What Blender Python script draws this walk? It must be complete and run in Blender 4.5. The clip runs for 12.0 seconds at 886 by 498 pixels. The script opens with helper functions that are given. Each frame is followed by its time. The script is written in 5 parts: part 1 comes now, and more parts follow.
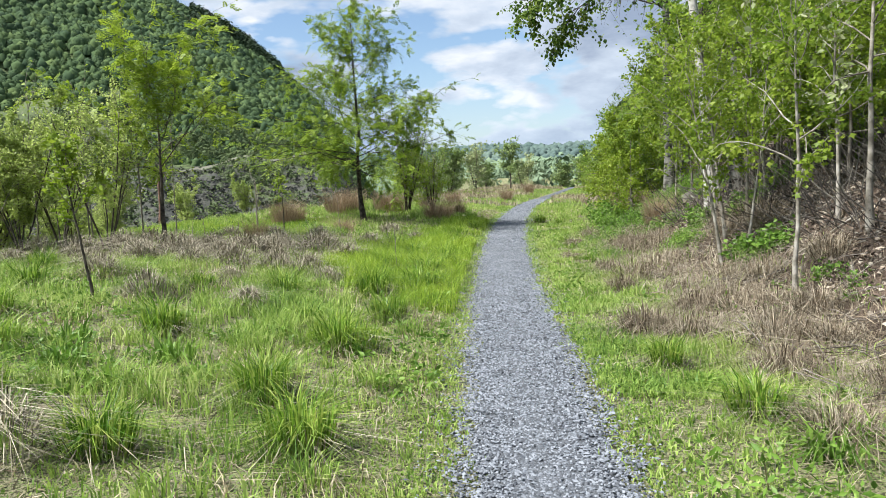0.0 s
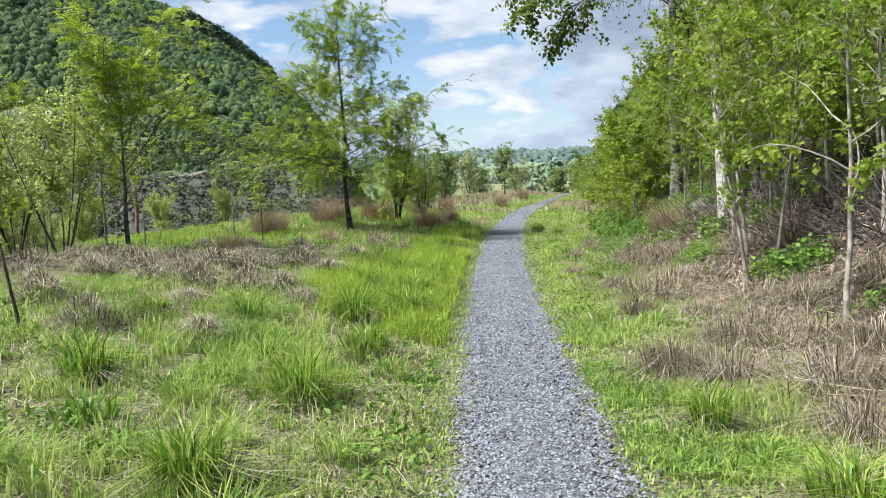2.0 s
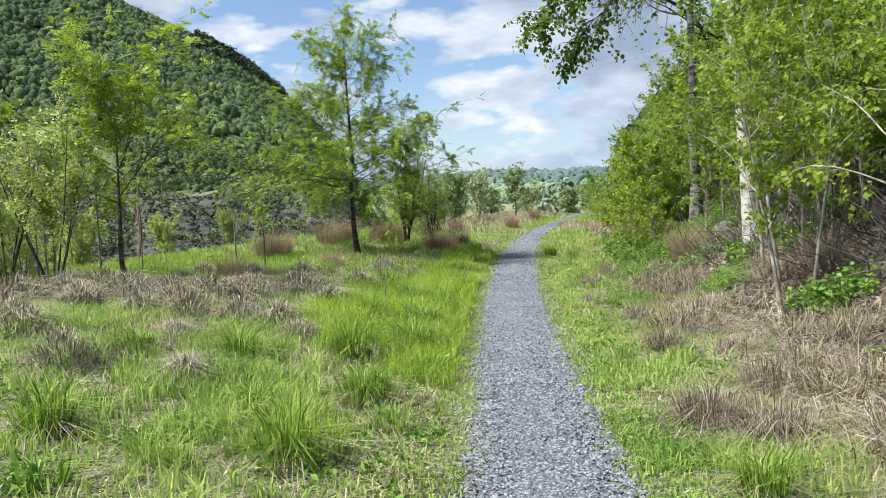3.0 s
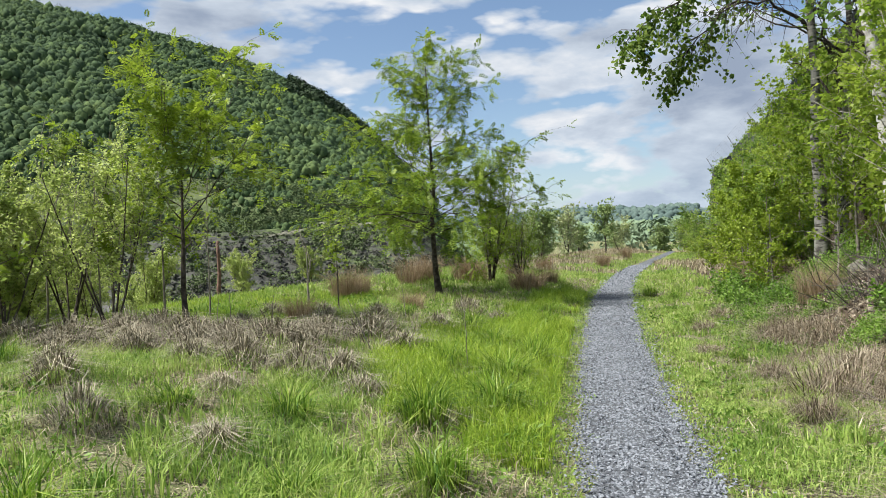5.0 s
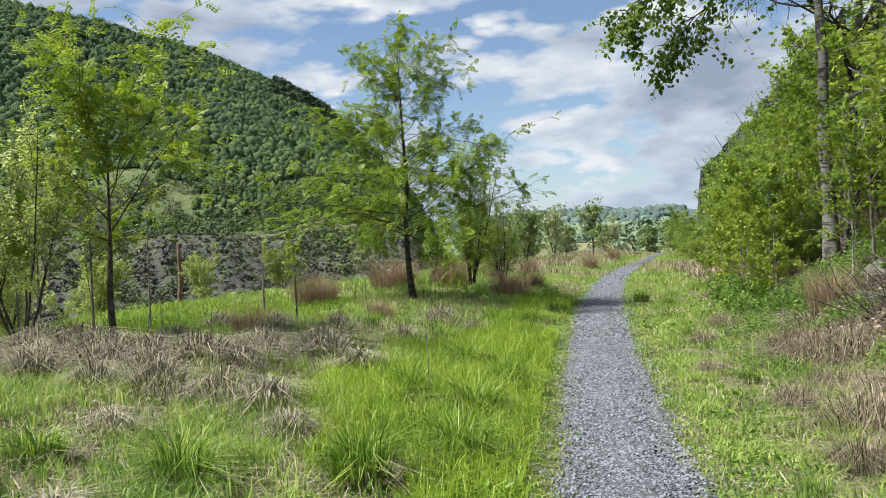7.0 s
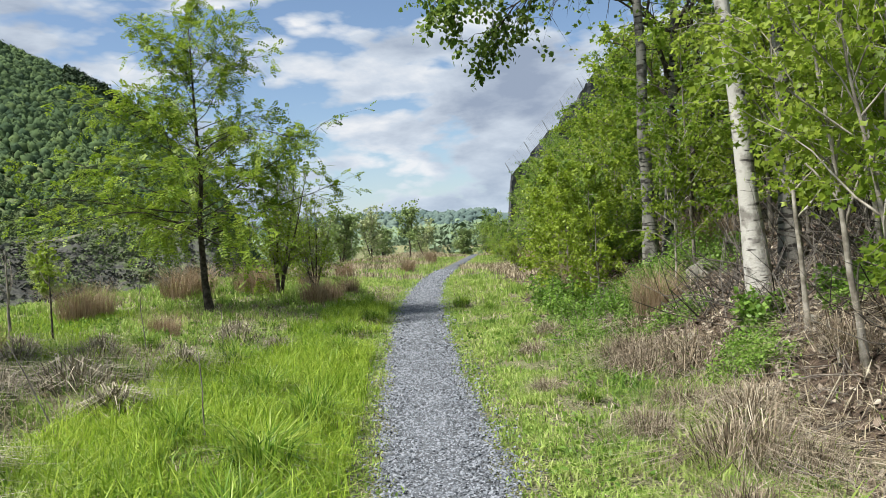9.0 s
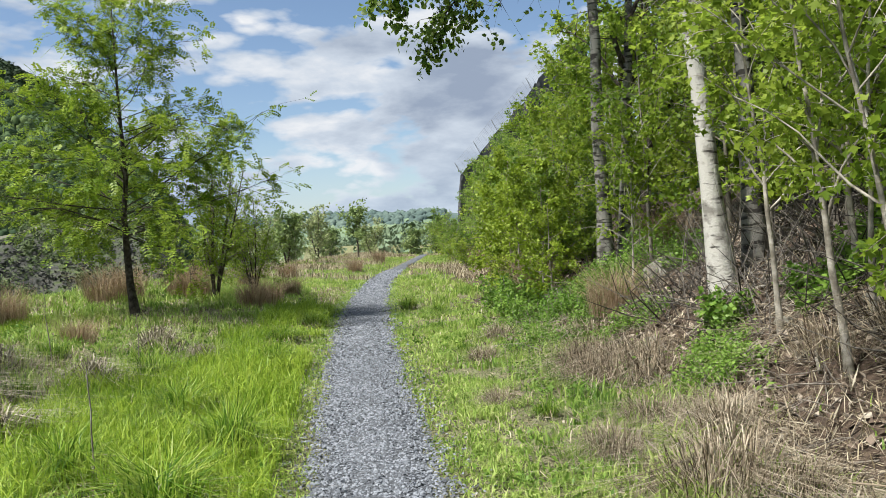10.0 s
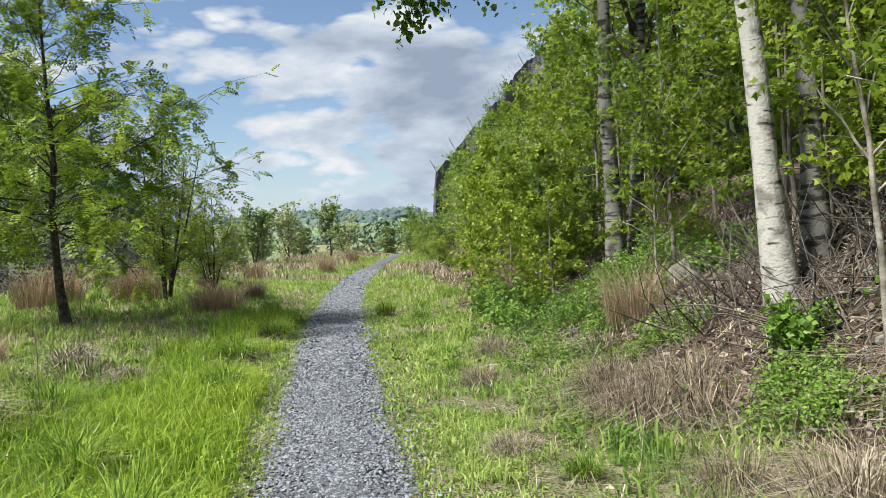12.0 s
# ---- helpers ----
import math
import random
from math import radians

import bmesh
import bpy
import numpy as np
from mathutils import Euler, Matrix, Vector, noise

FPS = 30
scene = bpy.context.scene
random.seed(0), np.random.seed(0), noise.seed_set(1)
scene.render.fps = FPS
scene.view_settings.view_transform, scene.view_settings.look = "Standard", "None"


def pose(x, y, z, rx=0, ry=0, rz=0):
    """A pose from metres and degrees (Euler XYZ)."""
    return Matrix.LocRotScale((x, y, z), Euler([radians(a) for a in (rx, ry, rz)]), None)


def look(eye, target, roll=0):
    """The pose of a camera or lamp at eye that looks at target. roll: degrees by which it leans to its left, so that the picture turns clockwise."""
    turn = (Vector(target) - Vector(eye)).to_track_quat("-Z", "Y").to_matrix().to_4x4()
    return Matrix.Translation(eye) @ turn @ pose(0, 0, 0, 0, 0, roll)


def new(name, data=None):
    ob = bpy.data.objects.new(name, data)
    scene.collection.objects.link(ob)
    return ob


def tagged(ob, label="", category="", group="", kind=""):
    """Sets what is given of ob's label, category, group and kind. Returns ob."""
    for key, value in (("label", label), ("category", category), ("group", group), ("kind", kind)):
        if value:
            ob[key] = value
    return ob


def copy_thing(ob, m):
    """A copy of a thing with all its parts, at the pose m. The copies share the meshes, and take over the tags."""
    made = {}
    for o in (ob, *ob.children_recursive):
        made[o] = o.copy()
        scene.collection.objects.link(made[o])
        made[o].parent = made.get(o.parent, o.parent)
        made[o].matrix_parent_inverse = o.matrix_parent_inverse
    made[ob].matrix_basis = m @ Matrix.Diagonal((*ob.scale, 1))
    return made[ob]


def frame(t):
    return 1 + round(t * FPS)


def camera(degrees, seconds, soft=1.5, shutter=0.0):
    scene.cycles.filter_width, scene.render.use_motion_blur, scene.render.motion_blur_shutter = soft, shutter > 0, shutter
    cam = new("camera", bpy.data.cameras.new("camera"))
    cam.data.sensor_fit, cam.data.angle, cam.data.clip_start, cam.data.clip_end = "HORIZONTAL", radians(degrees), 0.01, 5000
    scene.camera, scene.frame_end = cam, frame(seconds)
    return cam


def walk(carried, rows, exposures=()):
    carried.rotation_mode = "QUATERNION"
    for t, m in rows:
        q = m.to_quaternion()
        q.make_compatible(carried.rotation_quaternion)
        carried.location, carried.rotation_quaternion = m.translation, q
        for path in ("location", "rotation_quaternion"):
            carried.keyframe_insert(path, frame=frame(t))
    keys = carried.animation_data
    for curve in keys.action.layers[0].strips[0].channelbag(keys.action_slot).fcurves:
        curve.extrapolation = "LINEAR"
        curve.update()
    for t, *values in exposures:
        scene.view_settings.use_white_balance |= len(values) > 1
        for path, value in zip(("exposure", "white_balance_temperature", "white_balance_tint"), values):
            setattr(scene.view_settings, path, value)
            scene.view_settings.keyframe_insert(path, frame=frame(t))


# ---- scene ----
cam = camera(60.3, 12.0, soft=0.75)
METRES, EYE, TILT, LEAN, TURN = 9.04, 1.6, 0.0, 0.0, 0.0
ROWS = [
    (0.0, 0.0, 0.0, 0.0, -0.22, -5.22, 2.46),
    (0.5, 0.0, 0.0277, -0.0001, -0.31, -5.26, 2.47),
    (1.0, 0.0099, 0.0641, 0.0044, -0.49, -5.27, 2.5),
    (1.5, 0.0087, 0.101, 0.0035, -0.68, -5.15, 2.53),
    (2.0, 0.0056, 0.1394, 0.0043, -0.72, -4.84, 2.53),
    (2.5, 0.0138, 0.177, 0.0106, -0.5, -4.22, 2.51),
    (3.0, 0.0092, 0.2149, 0.0094, 0.09, -3.32, 2.51),
    (5.0, 0.0029, 0.3691, 0.0054, 6.5, -0.18, 2.56),
    (5.5, 0.0065, 0.4113, 0.0064, 7.92, -0.02, 2.56),
    (6.0, 0.0045, 0.4524, 0.0048, 8.47, 0.03, 2.61),
    (6.5, 0.0089, 0.4923, 0.003, 7.75, 0.0, 2.69),
    (7.0, 0.0181, 0.5338, 0.0041, 5.6, -0.08, 2.77),
    (7.5, 0.0235, 0.5776, 0.0049, 2.29, -0.2, 2.89),
    (9.5, 0.038, 0.7447, 0.0018, -10.43, -0.68, 3.2),
    (10.0, 0.0518, 0.7876, -0.0009, -11.84, -0.76, 3.24),
    (10.5, 0.0638, 0.8305, 0.0001, -12.7, -0.83, 3.28),
    (11.0, 0.075, 0.8797, 0.0001, -13.2, -0.88, 3.29),
    (11.5, 0.0737, 0.9325, -0.003, -13.52, -0.91, 3.29),
    (12.0, 0.078, 0.9874, -0.0043, -13.8, -0.95, 3.3),
]
EXPOSURES = [(0.0, 1.04, 6150, 10), (3.0, 1.04, 6150, 10), (5.0, 0.85, 6350, 10), (12.0, 0.85, 6350, 10)]
walk(cam, [(t, pose(0, 0, EYE, TILT, LEAN, TURN) @ pose(METRES * x, METRES * y, METRES * z, 90 + pitch, roll, yaw)) for t, x, y, z, yaw, pitch, roll in ROWS], EXPOSURES)

# ---- world and sun ----
SUN_EL, SUN_AZ = 55.0, 256.0          # degrees; azimuth clockwise from +Y
world = bpy.data.worlds.new("sky")
scene.world = world
world.use_nodes = True
wn, wl = world.node_tree.nodes, world.node_tree.links
wn.clear()


def wnode(kind, **inputs):
    n = wn.new(kind)
    for k, v in inputs.items():
        n.inputs[k].default_value = v
    return n


def wmath(op, a, b=None, clamp=False):
    n = wn.new("ShaderNodeMath")
    n.operation, n.use_clamp = op, clamp
    for i, v in enumerate((a, b)):
        if v is None:
            continue
        if isinstance(v, (int, float)):
            n.inputs[i].default_value = v
        else:
            wl.new(v, n.inputs[i])
    return n.outputs[0]


sky = wn.new("ShaderNodeTexSky")
sky.sky_type, sky.sun_disc = "NISHITA", False
sky.sun_elevation, sky.sun_rotation = radians(SUN_EL), radians(SUN_AZ)
sky.air_density, sky.dust_density, sky.ozone_density = 1.0, 0.6, 1.5
coord = wn.new("ShaderNodeTexCoord")
sep = wn.new("ShaderNodeSeparateXYZ")
wl.new(coord.outputs["Generated"], sep.inputs[0])
up = wmath("ADD", wmath("MAXIMUM", sep.outputs["Z"], 0.0), 0.45)
comb = wn.new("ShaderNodeCombineXYZ")
wl.new(wmath("DIVIDE", sep.outputs["X"], up), comb.inputs["X"])
wl.new(wmath("DIVIDE", sep.outputs["Y"], up), comb.inputs["Y"])
wl.new(wmath("MULTIPLY", sep.outputs["Z"], 3.0), comb.inputs["Z"])
big = wnode("ShaderNodeTexNoise", Scale=1.9, Detail=12.0, Roughness=0.54, Distortion=0.1)
fine = wnode("ShaderNodeTexNoise", Scale=4.2, Detail=12.0, Roughness=0.56, Distortion=0.2)
shift = wn.new("ShaderNodeVectorMath")
shift.operation = "ADD"
shift.inputs[1].default_value = (4.1, 2.3, 1.0)
wl.new(comb.outputs[0], shift.inputs[0])
wl.new(shift.outputs[0], big.inputs["Vector"])
wl.new(shift.outputs[0], fine.inputs["Vector"])
mask = wn.new("ShaderNodeValToRGB")
mask.color_ramp.elements[0].position, mask.color_ramp.elements[1].position = 0.345, 0.40
# rounded heads on the clouds
puff = wnode("ShaderNodeTexVoronoi", Scale=5.5, Detail=3.0, Roughness=0.5)
wl.new(shift.outputs[0], puff.inputs["Vector"])
heap_up = wmath("ADD", wmath("MULTIPLY", big.outputs["Fac"], 0.8), wmath("MULTIPLY", wmath("SUBTRACT", 0.95, puff.outputs["Distance"]), 0.18))
wl.new(heap_up, mask.inputs[0])
shade = wn.new("ShaderNodeValToRGB")
sr = shade.color_ramp
sr.elements[0].position, sr.elements[0].color = 0.42, (1.0, 1.0, 1.0, 1)
sr.elements[1].position, sr.elements[1].color = 0.62, (0.36, 0.43, 0.55, 1)
mid = sr.elements.new(0.5)
mid.color = (0.68, 0.75, 0.84, 1)
thick = wmath("ADD", wmath("MULTIPLY", fine.outputs["Fac"], 0.5), wmath("MULTIPLY", big.outputs["Fac"], 0.5))
wl.new(thick, shade.inputs[0])
# haze brightens the sky near the horizon
haze = wmath("SUBTRACT", 1.0, wmath("MULTIPLY", wmath("MAXIMUM", sep.outputs["Z"], 0.0), 7.0), clamp=True)
bg_sky = wnode("ShaderNodeBackground", Strength=0.075)
wl.new(sky.outputs[0], bg_sky.inputs["Color"])
bg_cloud = wnode("ShaderNodeBackground", Strength=0.51)
wl.new(shade.outputs[0], bg_cloud.inputs["Color"])
bg_haze = wnode("ShaderNodeBackground", Color=(0.62, 0.75, 0.88, 1), Strength=0.5)
mix1, mix2, wout = wn.new("ShaderNodeMixShader"), wn.new("ShaderNodeMixShader"), wn.new("ShaderNodeOutputWorld")
wl.new(mask.outputs[0], mix1.inputs[0])
wl.new(bg_sky.outputs[0], mix1.inputs[1])
wl.new(bg_cloud.outputs[0], mix1.inputs[2])
wl.new(wmath("MULTIPLY", haze, 0.55), mix2.inputs[0])
wl.new(mix1.outputs[0], mix2.inputs[1])
wl.new(bg_haze.outputs[0], mix2.inputs[2])
wl.new(mix2.outputs[0], wout.inputs[0])

sun = new("sun", bpy.data.lights.new("sun", "SUN"))
sun.data.energy, sun.data.angle, sun.data.color = 5.0, radians(9.0), (1.0, 0.95, 0.86)
az, el = radians(SUN_AZ), radians(SUN_EL)
sun_from = Vector((math.sin(az) * math.cos(el), math.cos(az) * math.cos(el), math.sin(el)))
sun.matrix_world = look(sun_from * 100, (0, 0, 0))


# ---- materials ----
def material(name, stops, scale=8.0, detail=5.0, rough=0.85, bump=0.0, bump_scale=None, translucent=0.0, islands=0.0, big_scale=0.0, big_mix=0.5, spec=0.3, objects=0.0, relief=0.02, span=(0.36, 0.64)):
    """Colours from noise at two scales, with per-piece variation, fine relief and, for leaves, light that passes through."""
    m = bpy.data.materials.new(name)
    m.use_nodes = True
    n, l = m.node_tree.nodes, m.node_tree.links
    bsdf, out = n["Principled BSDF"], n["Material Output"]
    geo, tex = n.new("ShaderNodeNewGeometry"), n.new("ShaderNodeTexNoise")
    l.new(geo.outputs["Position"], tex.inputs["Vector"])
    tex.inputs["Scale"].default_value, tex.inputs["Detail"].default_value = scale, detail
    value = tex.outputs["Fac"]

    def blend(a, b, fac):
        k = n.new("ShaderNodeMix")
        k.inputs[0].default_value = fac
        l.new(a, k.inputs[2]), l.new(b, k.inputs[3])
        return k.outputs[0]
    if big_scale:
        t2 = n.new("ShaderNodeTexNoise")
        l.new(geo.outputs["Position"], t2.inputs["Vector"])
        t2.inputs["Scale"].default_value, t2.inputs["Detail"].default_value = big_scale, 4.0
        value = blend(value, t2.outputs["Fac"], big_mix)
    if islands:
        # spread the piece's own random number over the middle of the ramp
        mr = n.new("ShaderNodeMapRange")
        mr.inputs[3].default_value, mr.inputs[4].default_value = 0.25, 0.75
        l.new(geo.outputs["Random Per Island"], mr.inputs[0])
        value = blend(value, mr.outputs[0], islands)
    if objects:
        oi, mr = n.new("ShaderNodeObjectInfo"), n.new("ShaderNodeMapRange")
        mr.inputs[3].default_value, mr.inputs[4].default_value = 0.25, 0.75
        l.new(oi.outputs["Random"], mr.inputs[0])
        value = blend(value, mr.outputs[0], objects)
    ramp = n.new("ShaderNodeValToRGB")
    cr = ramp.color_ramp
    k = len(stops)
    lo, hi = span
    for i, c in enumerate(stops):
        p = lo + (hi - lo) * i / max(1, k - 1)
        e = cr.elements[i] if i < 2 else cr.elements.new(p)
        e.position, e.color = p, (*c, 1)
    l.new(value, ramp.inputs[0])
    l.new(ramp.outputs[0], bsdf.inputs["Base Color"])
    bsdf.inputs["Roughness"].default_value = rough
    bsdf.inputs["Specular IOR Level"].default_value = spec
    if bump:
        t3, bp = n.new("ShaderNodeTexNoise"), n.new("ShaderNodeBump")
        l.new(geo.outputs["Position"], t3.inputs["Vector"])
        t3.inputs["Scale"].default_value, t3.inputs["Detail"].default_value = bump_scale or scale * 3, 6.0
        l.new(t3.outputs["Fac"], bp.inputs["Height"])
        bp.inputs["Strength"].default_value, bp.inputs["Distance"].default_value = bump, relief
        l.new(bp.outputs[0], bsdf.inputs["Normal"])
    if translucent:
        tr, mx = n.new("ShaderNodeBsdfTranslucent"), n.new("ShaderNodeMixShader")
        l.new(ramp.outputs[0], tr.inputs["Color"])
        mx.inputs[0].default_value = translucent
        l.new(bsdf.outputs[0], mx.inputs[1]), l.new(tr.outputs[0], mx.inputs[2])
        l.new(mx.outputs[0], out.inputs[0])
    return m


def bark_material(name, pale, dark, marks, amount):
    """Bark with dark marks that run across the trunk."""
    m = material(name, [dark, pale, pale], scale=6.0, detail=6.0, rough=0.85, bump=0.5, bump_scale=40.0)
    n, l = m.node_tree.nodes, m.node_tree.links
    bsdf = n["Principled BSDF"]
    geo, mp, tex, ramp, mx = (n.new(k) for k in ("ShaderNodeNewGeometry", "ShaderNodeMapping", "ShaderNodeTexNoise", "ShaderNodeValToRGB", "ShaderNodeMix"))
    mx.data_type = "RGBA"
    mp.inputs["Scale"].default_value = (3.0, 3.0, 13.0)
    tex.inputs["Scale"].default_value, tex.inputs["Detail"].default_value = 1.3, 5.0
    l.new(geo.outputs["Position"], mp.inputs["Vector"]), l.new(mp.outputs[0], tex.inputs["Vector"])
    ramp.color_ramp.elements[0].position, ramp.color_ramp.elements[1].position = amount, amount + 0.07
    l.new(tex.outputs["Fac"], ramp.inputs[0])
    old = bsdf.inputs["Base Color"].links[0].from_socket
    l.new(ramp.outputs[0], mx.inputs[0])
    l.new(old, mx.inputs[6])
    mx.inputs[7].default_value = (*marks, 1)
    l.new(mx.outputs[2], bsdf.inputs["Base Color"])
    return m


M_GROUND = material("meadow_soil", [(0.045, 0.04, 0.024), (0.11, 0.125, 0.045), (0.26, 0.235, 0.15), (0.13, 0.19, 0.045)], scale=38.0, detail=9.0, rough=0.95, bump=1.0, bump_scale=60.0, big_scale=0.9, big_mix=0.3, relief=0.04, span=(0.40, 0.60))
# humus brown, taken darker to stand for canopy shade on the bank
M_BANK = material("bank_humus_and_shade", [(0.028, 0.02, 0.015), (0.06, 0.042, 0.03), (0.11, 0.08, 0.058)], scale=14.0, detail=8.0, rough=0.95, bump=0.9, bump_scale=40.0, big_scale=1.2, big_mix=0.4)
M_PATH = material("gravel_bed", [(0.06, 0.064, 0.072), (0.10, 0.108, 0.12), (0.155, 0.166, 0.185)], scale=55.0, detail=4.0, rough=0.95, bump=1.0, bump_scale=75.0, big_scale=1.5, big_mix=0.3)
M_STONE = material("gravel_stone", [(0.075, 0.082, 0.093), (0.12, 0.131, 0.148), (0.17, 0.186, 0.21), (0.24, 0.26, 0.29)], scale=3.0, rough=0.85, islands=0.75)
M_GRASS = material("fresh_grass", [(0.115, 0.215, 0.038), (0.235, 0.365, 0.062), (0.35, 0.465, 0.105), (0.47, 0.535, 0.19)], scale=1.1, rough=0.6, islands=0.4, translucent=0.38, big_scale=0.5, big_mix=0.45, span=(0.38, 0.62))
M_LUSH = material("lush_grass", [(0.13, 0.235, 0.022), (0.265, 0.395, 0.035), (0.42, 0.53, 0.075)], scale=0.8, rough=0.5, islands=0.6, translucent=0.42)
M_TUSSOCK = material("tussock_grass", [(0.055, 0.13, 0.012), (0.13, 0.25, 0.02), (0.24, 0.38, 0.045), (0.38, 0.46, 0.10)], scale=1.5, rough=0.45, islands=0.7, translucent=0.35)
M_STRAW = material("dry_straw", [(0.12, 0.095, 0.055), (0.27, 0.225, 0.135), (0.42, 0.36, 0.24), (0.54, 0.48, 0.35)], scale=1.5, rough=0.85, islands=0.65, translucent=0.15)
M_BANK_STRAW = material("bank_straw_stalk", [(0.085, 0.064, 0.042), (0.195, 0.155, 0.105), (0.33, 0.275, 0.195), (0.48, 0.425, 0.325)], scale=1.5, rough=0.85, islands=0.65, translucent=0.12)
M_GREY_HAY = material("weathered_hay", [(0.11, 0.097, 0.068), (0.26, 0.232, 0.165), (0.45, 0.41, 0.31)], scale=2.0, rough=0.9, islands=0.6)
M_RUST = material("rusty_grass", [(0.18, 0.12, 0.072), (0.31, 0.225, 0.14), (0.45, 0.36, 0.245)], scale=2.0, rough=0.85, islands=0.6, translucent=0.15)
M_LITTER = material("leaf_litter", [(0.05, 0.036, 0.026), (0.13, 0.095, 0.072), (0.24, 0.195, 0.15), (0.42, 0.37, 0.30)], scale=3.0, rough=0.9, islands=0.7)
M_LEAF_LOCUST = material("locust_leaf", [(0.10, 0.18, 0.014), (0.19, 0.28, 0.024), (0.30, 0.39, 0.045)], scale=0.9, rough=0.5, islands=0.5, translucent=0.4)
M_LEAF_YOUNG = material("young_leaf", [(0.13, 0.20, 0.015), (0.22, 0.31, 0.025), (0.33, 0.42, 0.05)], scale=0.9, rough=0.5, islands=0.5, translucent=0.45)
M_LEAF_MAPLE = material("maple_leaf", [(0.118, 0.198, 0.02), (0.22, 0.315, 0.032), (0.335, 0.42, 0.06)], scale=0.7, rough=0.5, islands=0.4, translucent=0.6)
M_LEAF_DEEP = material("deep_green_leaf", [(0.105, 0.185, 0.03), (0.185, 0.29, 0.045), (0.285, 0.39, 0.08)], scale=0.7, rough=0.5, islands=0.4, translucent=0.58)
M_LEAF_POPLAR = material("poplar_leaf", [(0.06, 0.12, 0.016), (0.13, 0.20, 0.03), (0.22, 0.29, 0.06)], scale=0.9, rough=0.4, islands=0.5, translucent=0.45)
M_LEAF_WILLOW = material("willow_leaf", [(0.25, 0.33, 0.075), (0.36, 0.44, 0.12), (0.48, 0.54, 0.20)], scale=1.0, rough=0.5, islands=0.5, translucent=0.6)
M_LEAF_PALE = material("pale_young_leaf", [(0.20, 0.26, 0.08), (0.34, 0.40, 0.18), (0.50, 0.52, 0.32)], scale=1.2, rough=0.5, islands=0.6, translucent=0.4)
M_LEAF_FAR = material("distant_leaf", [(0.145, 0.21, 0.075), (0.22, 0.30, 0.105), (0.31, 0.385, 0.15)], scale=0.5, rough=0.7, islands=0.5, translucent=0.3)
M_WEED = material("weed_leaf", [(0.08, 0.17, 0.02), (0.14, 0.25, 0.035), (0.22, 0.35, 0.06)], scale=1.2, rough=0.5, islands=0.5, translucent=0.35)
M_FOREST = material("forest_crown", [(0.026, 0.049, 0.026), (0.043, 0.073, 0.034), (0.064, 0.102, 0.04), (0.10, 0.143, 0.05)], scale=0.22, detail=4.0, rough=0.9, islands=0.3, big_scale=0.02, big_mix=0.35, spec=0.1)
M_SCRUB = material("hill_scrub", [(0.05, 0.078, 0.03), (0.08, 0.115, 0.04), (0.12, 0.16, 0.055)], scale=0.4, detail=4.0, rough=0.85, islands=0.3)
M_CONIFER = material("conifer_needles", [(0.016, 0.036, 0.014), (0.035, 0.065, 0.022)], scale=0.2, rough=0.8, islands=0.4)
M_HILL = material("wooded_slope_soil", [(0.045, 0.068, 0.03), (0.075, 0.105, 0.04), (0.11, 0.135, 0.055)], scale=0.15, rough=0.95, bump=0.8, bump_scale=0.8, big_scale=0.02, relief=0.6)
M_SCREE = material("slate_scree", [(0.03, 0.031, 0.029), (0.046, 0.048, 0.042), (0.07, 0.072, 0.06), (0.062, 0.082, 0.036), (0.09, 0.12, 0.043)], scale=0.9, detail=8.0, rough=0.95, bump=1.0, bump_scale=1.4, big_scale=0.06, big_mix=0.45, relief=0.6)
M_TRACK = material("pale_track", [(0.12, 0.12, 0.09), (0.18, 0.175, 0.135)], scale=0.5, rough=0.95)
M_RUBBLE = material("pale_rubble", [(0.05, 0.05, 0.046), (0.10, 0.10, 0.092), (0.17, 0.17, 0.16)], scale=1.5, detail=9.0, rough=0.95, bump=1.0, bump_scale=2.5, relief=0.4)
M_ROCK = material("dark_rock", [(0.035, 0.037, 0.04), (0.075, 0.08, 0.085), (0.13, 0.13, 0.13)], scale=0.35, detail=9.0, rough=0.9, bump=1.0, bump_scale=1.2, relief=0.6)
M_BOULDER = material("lichen_boulder", [(0.09, 0.085, 0.07), (0.165, 0.16, 0.135), (0.24, 0.235, 0.20)], scale=7.0, detail=8.0, rough=0.9, bump=0.7, bump_scale=25.0)
M_BARK = material("dark_bark", [(0.028, 0.022, 0.017), (0.06, 0.05, 0.04), (0.10, 0.085, 0.07)], scale=14.0, detail=6.0, rough=0.9, bump=0.8, bump_scale=50.0)
M_TWIG = material("grey_twig", [(0.10, 0.085, 0.07), (0.18, 0.16, 0.135), (0.28, 0.255, 0.22)], scale=9.0, rough=0.9, bump=0.3, bump_scale=60.0, islands=0.4)
M_BRUSH = material("dead_brush_wood", [(0.035, 0.03, 0.026), (0.075, 0.066, 0.057), (0.15, 0.137, 0.12)], scale=5.0, rough=0.9, islands=0.6)
M_SAPLING = material("pale_sapling_bark", [(0.14, 0.125, 0.10), (0.26, 0.24, 0.20), (0.38, 0.355, 0.31)], scale=9.0, detail=6.0, rough=0.8, bump=0.4, bump_scale=50.0)
M_POPLAR_BARK = bark_material("poplar_bark", (0.20, 0.195, 0.175), (0.08, 0.076, 0.068), (0.035, 0.032, 0.028), 0.52)
M_BIRCH_BARK = bark_material("birch_bark", (0.42, 0.41, 0.375), (0.19, 0.18, 0.16), (0.05, 0.045, 0.04), 0.60)
M_POST = material("weathered_post", [(0.10, 0.06, 0.045), (0.18, 0.11, 0.08)], scale=6.0, rough=0.9, bump=0.5, bump_scale=30.0)
